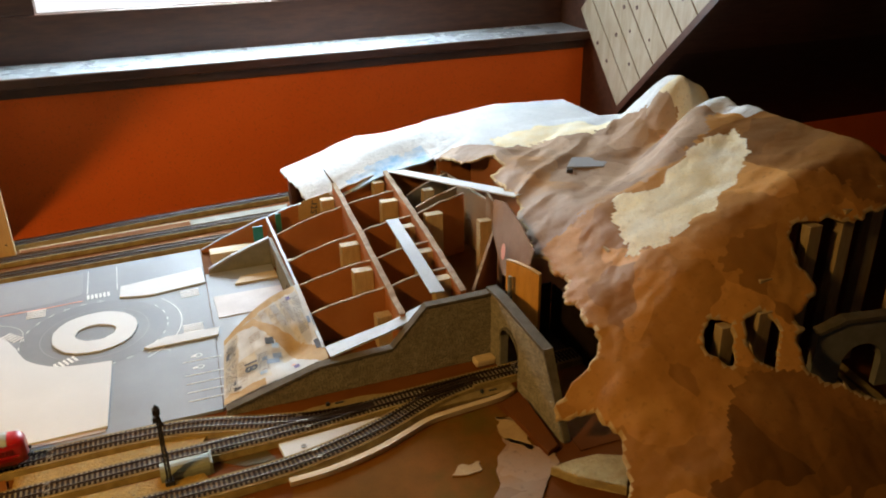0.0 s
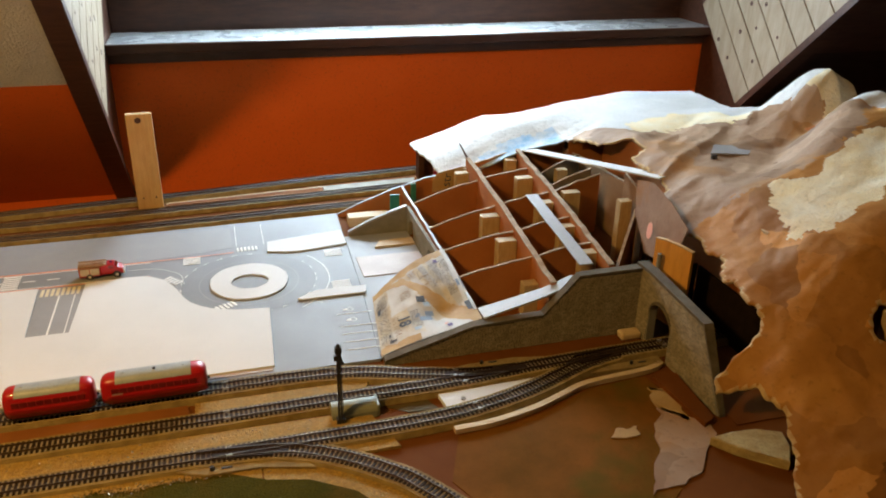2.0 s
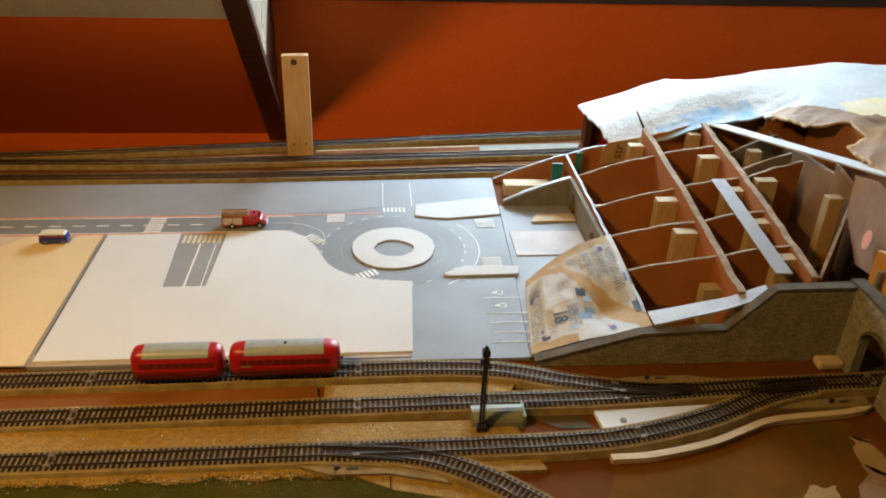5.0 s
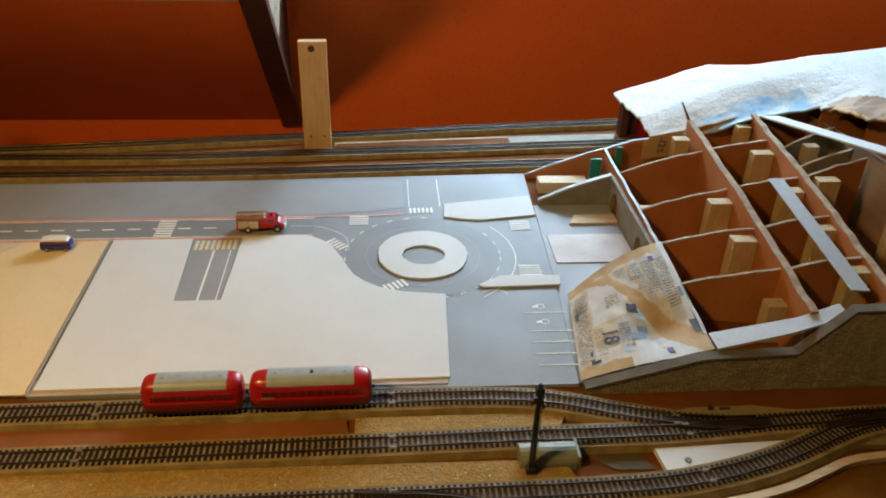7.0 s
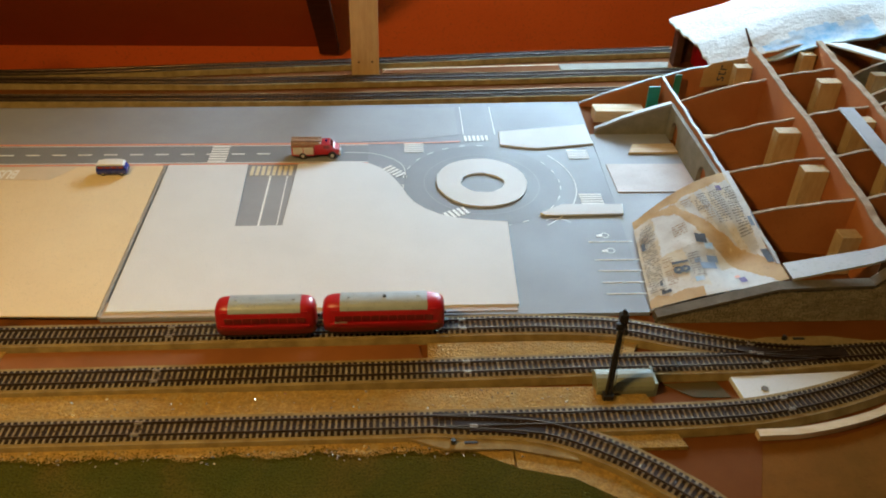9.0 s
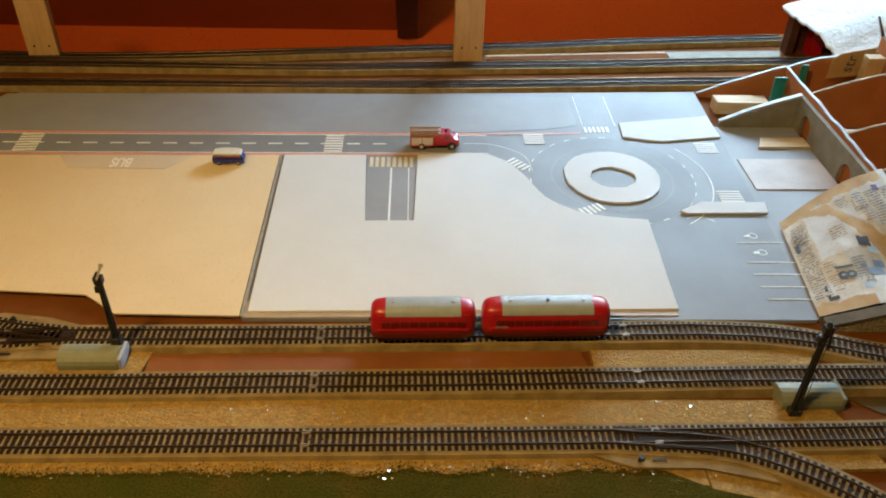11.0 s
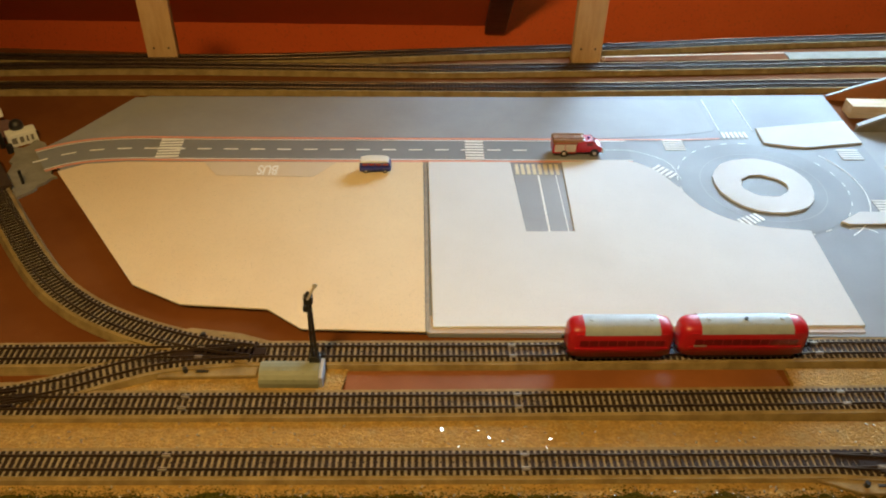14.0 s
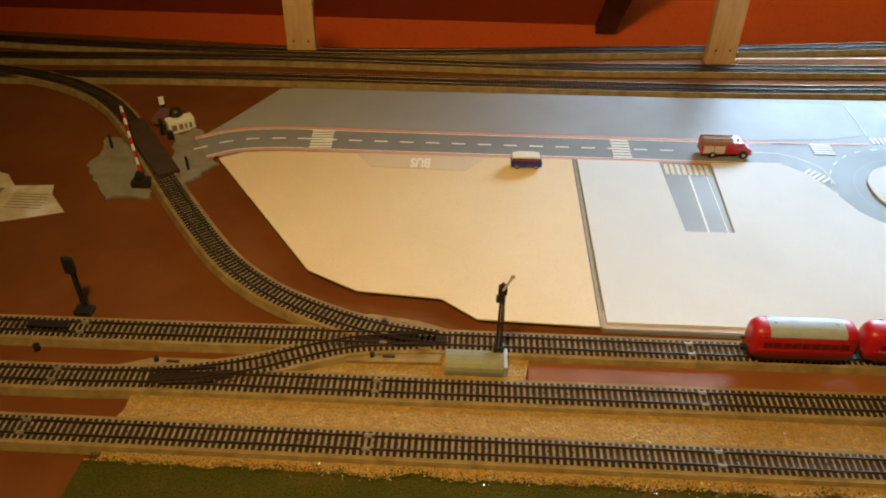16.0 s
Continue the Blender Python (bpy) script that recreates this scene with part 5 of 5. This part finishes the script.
tagged(part("brace_board", prism([(1.115, -0.165), (1.158, -0.165), (1.150, -0.285), (1.128, -0.295)], -0.0055, 0.004, bevel=0.0008), "hardboard"), "brown hardboard strip at the portal's foot", "board")

# added dark panels that stand in for shade behind the portal, and the rear tunnel's end
tunnel_shade = thing("tunnel_shade_panels", label="black panels standing in for shade inside the tunnel", category="tunnel")
part("back_panel", box(1.30, -0.33, -0.0052, 1.303, 0.02, 0.092), "void", tunnel_shade)
part("floor_panel", box(1.179, -0.300, -0.0056, 1.299, -0.108, -0.0042), "hardboard", tunnel_shade)
part("floor_panel", box(1.179, -0.055, -0.0056, 1.299, 0.020, -0.0042), "deck", tunnel_shade)
part("side_panel", box(1.179, 0.020, -0.0052, 1.299, 0.023, 0.095), "void", tunnel_shade)
rear = thing("rear_tunnel_mouth", label="dark wooden mouth of the rear tunnel under plaster", category="tunnel")
part("back_board", box(0.985, 0.858, -0.0055, 2.0, 0.864, 0.070), "darkwood", rear)
part("side_post", box(0.985, 0.836, -0.0055, 1.000, 0.857, 0.074), "darkwood", rear)
# black wall added across the rear tunnel in place of its shade
part("shade_wall", box(1.30, 0.65, -0.0055, 1.306, 0.857, 0.12), "black", rear)
part("red_block", box(1.03, 0.832, -0.0055, 1.06, 0.857, 0.05, 0.001), "red", rear, "red painted block")

front_board = part("front_board", prism([(0.775, -0.222), (0.86, -0.215), (0.93, -0.195), (1.01, -0.160), (1.11, -0.150), (1.128, -0.295), (1.115, -0.325), (0.99, -0.43), (0.90, -0.60), (0.86, -0.78), (0.83, -0.60), (0.79, -0.42), (0.74, -0.31)], -0.0059, -0.0050), "dirty")
tagged(front_board, "stained olive-brown board before the portal", "board")

# plate and bent lath beside the front tracks
plate = thing("white_plate", label="white card plate screwed down between the tracks", category="plate")
part("plate", prism([(0.772, -0.124), (0.968, -0.117), (0.93, -0.140), (0.86, -0.154), (0.776, -0.161)], -0.0055, 0.001), "card", plate)
part("screw", rod((0.806, -0.145, 0.001), (0.806, -0.145, 0.0025), 0.004, 12), "greybar", plate)
bent = part("bent_lath", sweep([Vector((p.x, p.y, -0.005)) for p in smooth_path([(0.772, -0.212), (0.83, -0.209), (0.905, -0.192), (0.96, -0.170), (1.01, -0.152), (1.12, -0.141), (1.152, -0.128)], 0.01)], [(-0.005, 0), (0.005, 0), (0.005, 0.008), (-0.005, 0.008)]), "lath")
tagged(bent, "pale bent wooden lath edging the curved track", "lath")
brown = part("bare_strip", prism([(-0.090, -0.091), (0.409, -0.085), (0.404, -0.055), (-0.090, -0.060)], -0.0056, -0.0020), "bare")
tagged(brown, "bare brown hardboard strip between two tracks", "board")
for pts, mat, lab in (([(0.350, 0.776), (0.728, 0.792), (0.728, 0.823), (0.355, 0.792)], "hardboard", "reddish strip between the rear tracks"), ([(0.730, 0.797), (0.965, 0.812), (0.975, 0.843), (0.730, 0.828)], "greyplate", "grey strip between the rear tracks"), ([(0.350, 0.7935), (0.729, 0.8245), (0.729, 0.8285), (0.350, 0.7975)], "lath", "thin pale strip along the hindmost track")):
    tagged(part("rear_strip", prism(pts, -0.0056, 0.001), mat), lab, "strip")


# ---- wooden posts behind the road ----
def post(x, y, turn, label):
    ob = thing("wooden_post", (x, y, -0.0058), turn, label, "post", "wooden posts")
    part("batten", box(0, 0, 0, 0.057, 0.020, 0.231, 0.0015), "batten", ob)
    part("brace", prism([(0.0202, 0), (0.052, 0), (0.052, 0.072), (0.044, 0.080), (0.0202, 0.080)], 0.022, 0.042, axis="x"), "batten", ob)
    part("knot", rod((0.026, -0.0004, 0.217), (0.026, 0.0005, 0.217), 0.007, 14), "darkwood", ob)
    for sx in (0.015, 0.043):
        part("screw", rod((sx, -0.0006, 0.03), (sx, 0.001, 0.03), 0.0022, 8), "black", ob)
    return ob


post(0.287, 0.777, 3, "upright planed batten with brace behind the rear tracks")
post(-0.541, 0.757, 3, "upright planed batten beside the hindmost track")


# ---- the red railbus ----
def shell(length, half, z0, z1, n=40):
    """A rounded tin body: half-widths and heights shrink towards both ends."""
    section = [(-1.0, 0.0), (-1.0, 0.30), (-0.99, 0.58), (-0.95, 0.74), (-0.84, 0.88), (-0.62, 0.965), (-0.3, 0.995), (0.0, 1.0)]
    section += [(-a, b) for a, b in section[-2::-1]]
    bm = bmesh.new()
    rings = []
    for i in range(n + 1):
        s = -math.cos(math.pi * i / n)
        s = math.copysign(abs(s) ** 0.8, s)
        kw = (max(1 - abs(s) ** 9, 0.0)) ** 0.45 * 0.55 + 0.45
        kh = (max(1 - abs(s) ** 12, 0.0)) ** 0.4 * 0.35 + 0.65
        rings.append([bm.verts.new((s * length / 2, a * half * (kw if b > -1 else 1), z0 + (z1 - z0) * b * kh)) for a, b in section])
    m = len(section)
    for r, s in zip(rings, rings[1:]):
        for i in range(m - 1):
            bm.faces.new((r[i], r[i + 1], s[i + 1], s[i]))
        bm.faces.new((r[m - 1], r[0], s[0], s[m - 1]))
    bm.faces.new(rings[0])
    bm.faces.new(rings[-1][::-1])
    return bm


def railbus(x0, x1, y, label, motor):
    length, half, z0, z1 = x1 - x0, 0.0178, 0.0155, 0.0545
    car = thing("railbus_car", ((x0 + x1) / 2, y, 0.0), 0.8, label, "railcar", "red railbus cars")
    part("body", shell(length, half, z0, z1), "red", car, smooth=True)
    roof = length * 0.355
    bm = bmesh.new()
    rows = []
    for a, h in ((-0.92, 0.79), (-0.84, 0.885), (-0.62, 0.97), (-0.3, 1.0), (0.0, 1.005), (0.3, 1.0), (0.62, 0.97), (0.84, 0.885), (0.92, 0.79)):
        rows.append([bm.verts.new((sx, a * half * 1.012, z0 + (z1 - z0) * h + 0.0004)) for sx in (-roof, roof)])
    for r, s in zip(rows, rows[1:]):
        bm.faces.new((r[0], r[1], s[1], s[0]))
    part("roof_panel", bm, "roofgrey", car, "grey roof panel", smooth=True)
    count = 11 if motor else 9
    for side in (-1, 1):
        for i in range(count):
            x = -length * 0.40 + length * 0.80 * (i + 0.5) / count
            w = length * 0.80 / count * 0.455
            part("window", box(x - w, side * (half - 0.0012), z0 + 0.0165, x + w, side * (half + 0.00035), z0 + 0.0245), "glassdark", car)
        part("gutter", box(-length * 0.43, side * half * 0.86 - 0.0009, z0 + 0.0305, length * 0.43, side * half * 0.86 + 0.0009, z0 + 0.0322, 0.0005), "red", car, "raised red gutter above the windows")
        part("belt_line", box(-length * 0.435, side * (half - 0.001), z0 + 0.0120, length * 0.435, side * (half + 0.0007), z0 + 0.0136, 0.0003), "red", car, "raised red belt line")
        part("skirt", box(-length * 0.40, side * (half - 0.004), 0.0105, length * 0.40, side * (half - 0.0015), z0 + 0.001), "black", car)
        for wx in (-length * 0.24, length * 0.24):
            part("wheel", rod((wx, side * 0.0075, 0.0145), (wx, side * 0.0105, 0.0145), 0.0055, 16), "black", car)
    for end in (-1, 1):
        part("coupler", box(min(end * length * 0.49, end * (length * 0.49 + 0.007)), -0.003, 0.0135, max(end * length * 0.49, end * (length * 0.49 + 0.007)), 0.003, 0.0175, 0.0008), "black", car)
        for side in (-1, 1):
            part("buffer", rod((end * (length * 0.475), side * 0.009, 0.0215), (end * (length * 0.5 + 0.003), side * 0.009, 0.0215), 0.0022, 10), "black", car)
            part("headlamp", rod((end * (length * 0.48), side * 0.0085, 0.0265), (end * (length * 0.50), side * 0.0085, 0.0265), 0.0017, 10), "trim", car)
    if motor:
        part("roof_screw", rod((0.001, 0.0, z1), (0.001, 0.0, z1 + 0.0025), 0.0022, 10), "black", car, "small dark roof screw")
        part("destination_board", box(-length * 0.40, -half - 0.0006, z0 + 0.0140, -length * 0.30, -half + 0.001, z0 + 0.0160), "trim", car)
    for hx in (-0.8, 0.8):
        part("roof_vent", box(hx * roof - 0.002, -0.002, z1 + 0.0008, hx * roof + 0.002, 0.002, z1 + 0.0018, 0.0006), "roofgrey", car)
    return car


railbus(0.160, 0.280, -0.0345, "short red railbus trailer with grey roof panel on the track", False)
railbus(0.288, 0.436, -0.0315, "long red railbus motor car with grey roof and belt line", True)


# ---- signals ----
def signal(x, y, turn, mast_x, label, arm, mast_y=0.012, tall=1.0, foot=0.026, arm_mat="silver", plate="sill"):
    s = thing("semaphore_signal", (x, y, -0.0055), turn, label, "signal", "signals")
    poly = [(-0.0165, 0.0), (0.0165, 0.0), (0.0165, 0.009)] + [(0.0165 * math.cos(a), 0.009 + 0.0125 * math.sin(a)) for a in np.linspace(0.15, math.pi - 0.15, 9)] + [(-0.0165, 0.009)]
    part("drive_housing", prism(poly, -0.036, 0.030, axis="x"), "greengrey", s, "grey-green enamelled drive housing", smooth=False)
    part("end_plate", box(0.0302, -0.0155, 0.0, 0.0345, 0.0155, 0.019, 0.001), plate, s, "tin end plate of the housing")
    top = 0.112 * tall
    part("foot", box(mast_x - 0.006, mast_y - 0.005, foot - 0.010, mast_x + 0.006, mast_y + 0.005, foot + 0.002, 0.001), "black", s)
    for a, b in ((-0.0022, -0.0022), (0.0022, -0.0022), (-0.0022, 0.0022), (0.0022, 0.0022)):
        part("mast_rail", rod((mast_x + a, mast_y + b, foot), (mast_x + a * 0.6, mast_y + b * 0.6, top), 0.0013, 6), "black", s)
    n = int((top - foot - 0.008) / 0.0088)
    for i in range(n):
        z = foot + 0.006 + i * 0.0088
        part("mast_brace", rod((mast_x - 0.0022, mast_y - 0.0022, z), (mast_x + 0.0022, mast_y - 0.0022, z + 0.006), 0.0006, 5), "black", s)
        part("mast_brace", rod((mast_x + 0.0022, mast_y + 0.0022, z), (mast_x - 0.0022, mast_y + 0.0022, z + 0.006), 0.0006, 5), "black", s)
    part("lamp_box", box(mast_x - 0.0048, mast_y - 0.0045, top - 0.006, mast_x + 0.0048, mast_y + 0.0035, top + 0.004, 0.0012), "black", s)
    part("lamp_cap", rod((mast_x, mast_y, top + 0.004), (mast_x, mast_y, top + 0.0085), 0.0035, 10, 0.0015), "black", s)
    part("lamp_bracket", box(mast_x - 0.0065, mast_y - 0.003, top - 0.018, mast_x + 0.001, mast_y + 0.003, top - 0.010, 0.001), "black", s)
    tip = (mast_x + 0.022 * math.cos(radians(arm)), top + 0.002 - 0.022 * math.sin(radians(arm)))
    part("arm", prism([(0, -0.0011), (0.022, -0.0013), (0.022, 0.0013), (0, 0.0011)], mast_y - 0.0055, mast_y - 0.0047, axis="y", m=Matrix.Translation((mast_x, 0, top + 0.002)) @ Matrix.Rotation(radians(arm), 4, "Y")), arm_mat, s, "thin semaphore arm")
    part("arm_disc", rod((tip[0], mast_y - 0.0047, tip[1]), (tip[0], mast_y - 0.0057, tip[1]), 0.0026, 12), arm_mat, s)
    part("wire", rod((mast_x + 0.004, mast_y - 0.006, foot - 0.006), (mast_x + 0.003, mast_y - 0.004, top - 0.006), 0.0004, 5), "black", s)
    return s


signal(-0.149, -0.070, 0, 0.024, "dark lattice semaphore signal on a grey-green drive housing", -65)
signal(0.643, -0.131, 0, -0.025, "dark lattice semaphore signal between two front tracks", 78, -0.0215, 1.14, 0.010, "black", "greengrey")
small = thing("light_signal", (-0.635, -0.006, -0.0055), 0, "dark light signal standing beside the rear of the track", "signal", "signals")
part("foot", box(-0.011, -0.008, 0, 0.011, 0.008, 0.007, 0.001), "black", small)
part("mast", rod((0, 0, 0.006), (0, 0, 0.070), 0.0016, 8), "black", small)
part("head", box(-0.0075, -0.003, 0.062, 0.0075, 0.004, 0.088, 0.0035), "black", small)
part("ladder", box(-0.003, 0.0035, 0.01, 0.003, 0.0045, 0.065), "black", small)
tagged(part("uncoupler", box(-0.685, -0.0490, 0.0068, -0.635, -0.0395, 0.0110, 0.001), "black"), "black uncoupling ramp lying in the track", "uncoupler")
tagged(part("track_plug", rod((-0.665, -0.072, -0.0055), (-0.665, -0.072, 0.002), 0.004, 12), "black"), "small black plug beside the track", "plug")


# ---- road vehicles ----
def wheels(parent, xs, half, r):
    for x in xs:
        for s in (-1, 1):
            w = part("wheel", rod((x, s * (half - 0.0025), r), (x, s * (half + 0.0003), r), r, 16), "black", parent)
            part("hub", rod((x, s * (half + 0.0002), r), (x, s * (half + 0.0007), r), r * 0.5, 12), "silver", w)


truck = thing("fire_engine", (0.242, 0.424, 0.0006), 1.5, "red model fire engine with silver shutters and brown roof load", "fire engine")
H = 0.0135
part("chassis", box(-0.039, -0.010, 0.0045, 0.040, 0.010, 0.0075), "black", truck)
part("rear_body", box(-0.0405, -H, 0.0055, -0.0022, H, 0.0235, 0.001), "red", truck, "red shuttered body")
for side in (-1, 1):
    for i in range(2):
        part("shutter", box(-0.0380 + i * 0.0178, side * H - 0.0004, 0.0085, -0.0215 + i * 0.0178, side * H + 0.0004, 0.0218), "silver", truck, "silver roller shutter")
    part("side_rail", box(-0.0405, side * H - 0.0006, 0.0222, -0.0022, side * H + 0.0006, 0.0236), "brownload", truck)
part("roof_load", prism([(-0.0405, 0.0236), (-0.0015, 0.0236), (0.010, 0.0268), (0.004, 0.0292), (-0.036, 0.0296), (-0.0405, 0.0286)], -0.0125, 0.0125, axis="y", bevel=0.001), "brownload", truck, "brown roof load")
for s in (-0.007, 0.007):
    part("ladder_rail", box(-0.041, s - 0.001, 0.0297, 0.010, s + 0.001, 0.0309), "brownload", truck)
for i in range(8):
    part("ladder_rung", box(-0.038 + i * 0.006, -0.007, 0.0298, -0.037 + i * 0.006, 0.007, 0.0305), "brownload", truck)
part("cab", prism([(-0.0020, 0.0065), (-0.0020, 0.0262), (0.0235, 0.0262), (0.0285, 0.0195), (0.0320, 0.0175), (0.0365, 0.0165), (0.0395, 0.0140), (0.0395, 0.0065)], -0.0125, 0.0125, axis="y", bevel=0.0012), "red", truck)
for side in (-1, 1):
    part("cab_window", box(0.0135, side * 0.0125 - 0.0004, 0.0188, 0.0230, side * 0.0125 + 0.0004, 0.0245), "glassdark", truck)
    part("headlamp", rod((0.0385, side * 0.009, 0.0115), (0.0412, side * 0.009, 0.0115), 0.0020, 10), "white", truck)
part("windscreen", prism([(0.0247, 0.0252), (0.0288, 0.0196), (0.0294, 0.0200), (0.0253, 0.0256)], -0.0105, 0.0105, axis="y"), "glassdark", truck)
part("bumper", box(0.0392, -0.0125, 0.0052, 0.0418, 0.0125, 0.0095, 0.0008), "white", truck, "white front bumper")
part("beacon", rod((0.018, 0, 0.026), (0.018, 0, 0.0295), 0.0018, 10), "blue", truck)
for x in (-0.022, 0.0275):
    part("wheel_arch", rod((x, -0.0133, 0.0062), (x, 0.0133, 0.0062), 0.0072, 18), "black", truck)
wheels(truck, (-0.022, 0.0275), 0.0137, 0.0058)

van = thing("minibus", (-0.080, 0.3615, 0.0026), 1.0, "small dark blue model minibus with white roof", "minibus")
part("lower_body", box(-0.0245, -0.0098, 0.0025, 0.0245, 0.0098, 0.0128, 0.0025), "blue", van)
part("upper_body", prism([(-0.0235, 0.0122), (0.0238, 0.0122), (0.0205, 0.0178), (-0.0220, 0.0178)], -0.0092, 0.0092, axis="y", bevel=0.0012), "blue", van)
part("roof", prism([(-0.0228, 0.0176), (0.0212, 0.0176), (0.0190, 0.0206), (0.010, 0.0213), (-0.012, 0.0213), (-0.0212, 0.0202)], -0.0090, 0.0090, axis="y", bevel=0.0015), "white", van, "white roof")
for side in (-1, 1):
    for i in range(4):
        part("window", box(-0.0195 + i * 0.0104, side * 0.0092 - 0.0004, 0.0132, -0.0110 + i * 0.0104, side * 0.0092 + 0.0003, 0.0170), "glassdark", van)
wheels(van, (-0.0145, 0.0150), 0.0090, 0.0042)

# ---- level crossing at the curve ----
def torn(poly, seed=0.0):
    pts = []
    for a, b in zip(poly, poly[1:] + poly[:1]):
        for k in range(8):
            t = k / 8
            p = (a[0] + (b[0] - a[0]) * t, a[1] + (b[1] - a[1]) * t)
            pts.append((p[0] + jag(p[0] + seed, p[1], 0.010), p[1] + jag(p[1], p[0] + seed, 0.010)))
    return pts


tagged(part("crossing_plate", prism(torn([(-0.661, 0.420), (-0.638, 0.449), (-0.611, 0.430), (-0.565, 0.342), (-0.582, 0.313), (-0.599, 0.280), (-0.630, 0.325)]), -0.0055, -0.001), "greyplate"), "torn grey card plate at the level crossing", "card plate", "crossing plates")
tagged(part("crossing_plate", prism(torn([(-0.768, 0.412), (-0.745, 0.408), (-0.701, 0.360), (-0.660, 0.285), (-0.640, 0.242), (-0.701, 0.236), (-0.758, 0.310)], 2.0), -0.0055, -0.001), "greyplate"), "torn grey card plate behind the barrier", "card plate", "crossing plates")
tagged(part("crossing_deck", prism([(-0.640, 0.283), (-0.612, 0.302), (-0.655, 0.362), (-0.700, 0.425), (-0.724, 0.458), (-0.750, 0.440), (-0.725, 0.402), (-0.683, 0.340)], 0.0060, 0.0106), "deck"), "dark brown deck between the rails at the crossing", "deck")
gate = thing("crossing_barrier", label="red and white striped barrier on a dark stand", category="barrier")
part("stand", box(-0.675, 0.262, -0.0012, -0.649, 0.282, 0.009, 0.001), "black", gate)
part("pivot", box(-0.668, 0.268, 0.009, -0.657, 0.279, 0.020, 0.001), "black", gate)
a_, b_ = Vector((-0.662, 0.277, 0.018)), Vector((-0.738, 0.419, 0.050))
for i in range(10):
    part("pole_stripe", rod(a_.lerp(b_, i / 10), a_.lerp(b_, (i + 1) / 10), 0.0024, 8), "white" if i % 2 else "red", gate)
for x, y in ((-0.748, 0.375), (-0.606, 0.320)):
    tagged(part("crossing_peg", rod((x, y, -0.0055), (x, y, 0.022), 0.0022, 8), "black"), "short dark peg beside the level crossing", "peg")
hut = thing("crossing_bell", (-0.658, 0.449, -0.0055), 34, "white crossing mechanism with dark bell and red sign plate", "mechanism")
part("case", box(-0.022, -0.010, 0.0, 0.022, 0.012, 0.022, 0.001), "white", hut)
bars([(-0.017, 0.006 + 0.0, -0.009, 0.016), (-0.005, 0.006, 0.001, 0.016), (0.005, 0.006, 0.008, 0.016), (0.012, 0.006, 0.016, 0.016)], "greybar", 0.0, hut, "plate_lettering", Matrix.Translation((0, -0.0104, 0)) @ Matrix.Rotation(radians(90), 4, "X"))
bm = bmesh.new()
bmesh.ops.create_uvsphere(bm, u_segments=16, v_segments=10, radius=0.011, matrix=Matrix.Translation((-0.002, 0.012, 0.026)))
part("bell", bm, "black", hut, "black bell dome", smooth=True)
part("post", rod((-0.031, 0.0, 0), (-0.031, 0.0, 0.028), 0.004, 8), "black", hut)
part("post", rod((-0.024, -0.022, 0), (-0.024, -0.022, 0.014), 0.005, 8), "black", hut)
part("sign_plate", prism([(-0.026, 0.0), (0.0, -0.022), (0.026, 0.0), (0.0, 0.022)], 0.030, 0.033, axis="y", m=Matrix.Translation((-0.016, 0, 0.030)) @ Matrix.Rotation(radians(-30), 4, "X")), "maroon", hut, "dark red diamond sign plate")
part("sign_mark", box(-0.004, -0.002, 0, 0.004, 0.0, 0.014, m=Matrix.Translation((-0.018, 0.0275, 0.040))), "white", hut)

strip = thing("newspaper_strip", label="torn newspaper strip lying on the brown board", category="paper")
part("paper", prism([(-1.0, 0.335), (-0.88, 0.292), (-0.855, 0.262), (-0.797, 0.268), (-0.790, 0.245), (-0.752, 0.200), (-0.80, 0.182), (-0.90, 0.150), (-1.02, 0.20)], -0.0055, -0.0045), "news", strip)
bars([(-0.99 + 0.013 * i, 0.20, -0.984 + 0.013 * i, 0.255) for i in range(10)] + [(-0.845, 0.205 + 0.007 * j, -0.79, 0.207 + 0.007 * j) for j in range(6)], "greybar", -0.0042, strip, "print_bar")

# ---- a black chair pushed against the table's front ----
chair = thing("black_chair", (0.03, -0.287, 0.0), -7, "black padded chair standing against the table's front", "chair")
part("backrest", box(-0.15, -0.066, -0.36, 0.20, -0.026, 0.036, 0.012), "black", chair)
part("seat", box(-0.18, -0.46, -0.46, 0.22, -0.05, -0.40, 0.02), "black", chair)
for x, y in ((-0.15, -0.43), (0.19, -0.43), (-0.15, -0.03), (0.19, -0.03)):
    part("leg", box(x - 0.014, y - 0.014, FLOOR_Z, x + 0.014, y + 0.014, -0.41 if y < -0.1 else -0.34, 0.002), "black", chair)
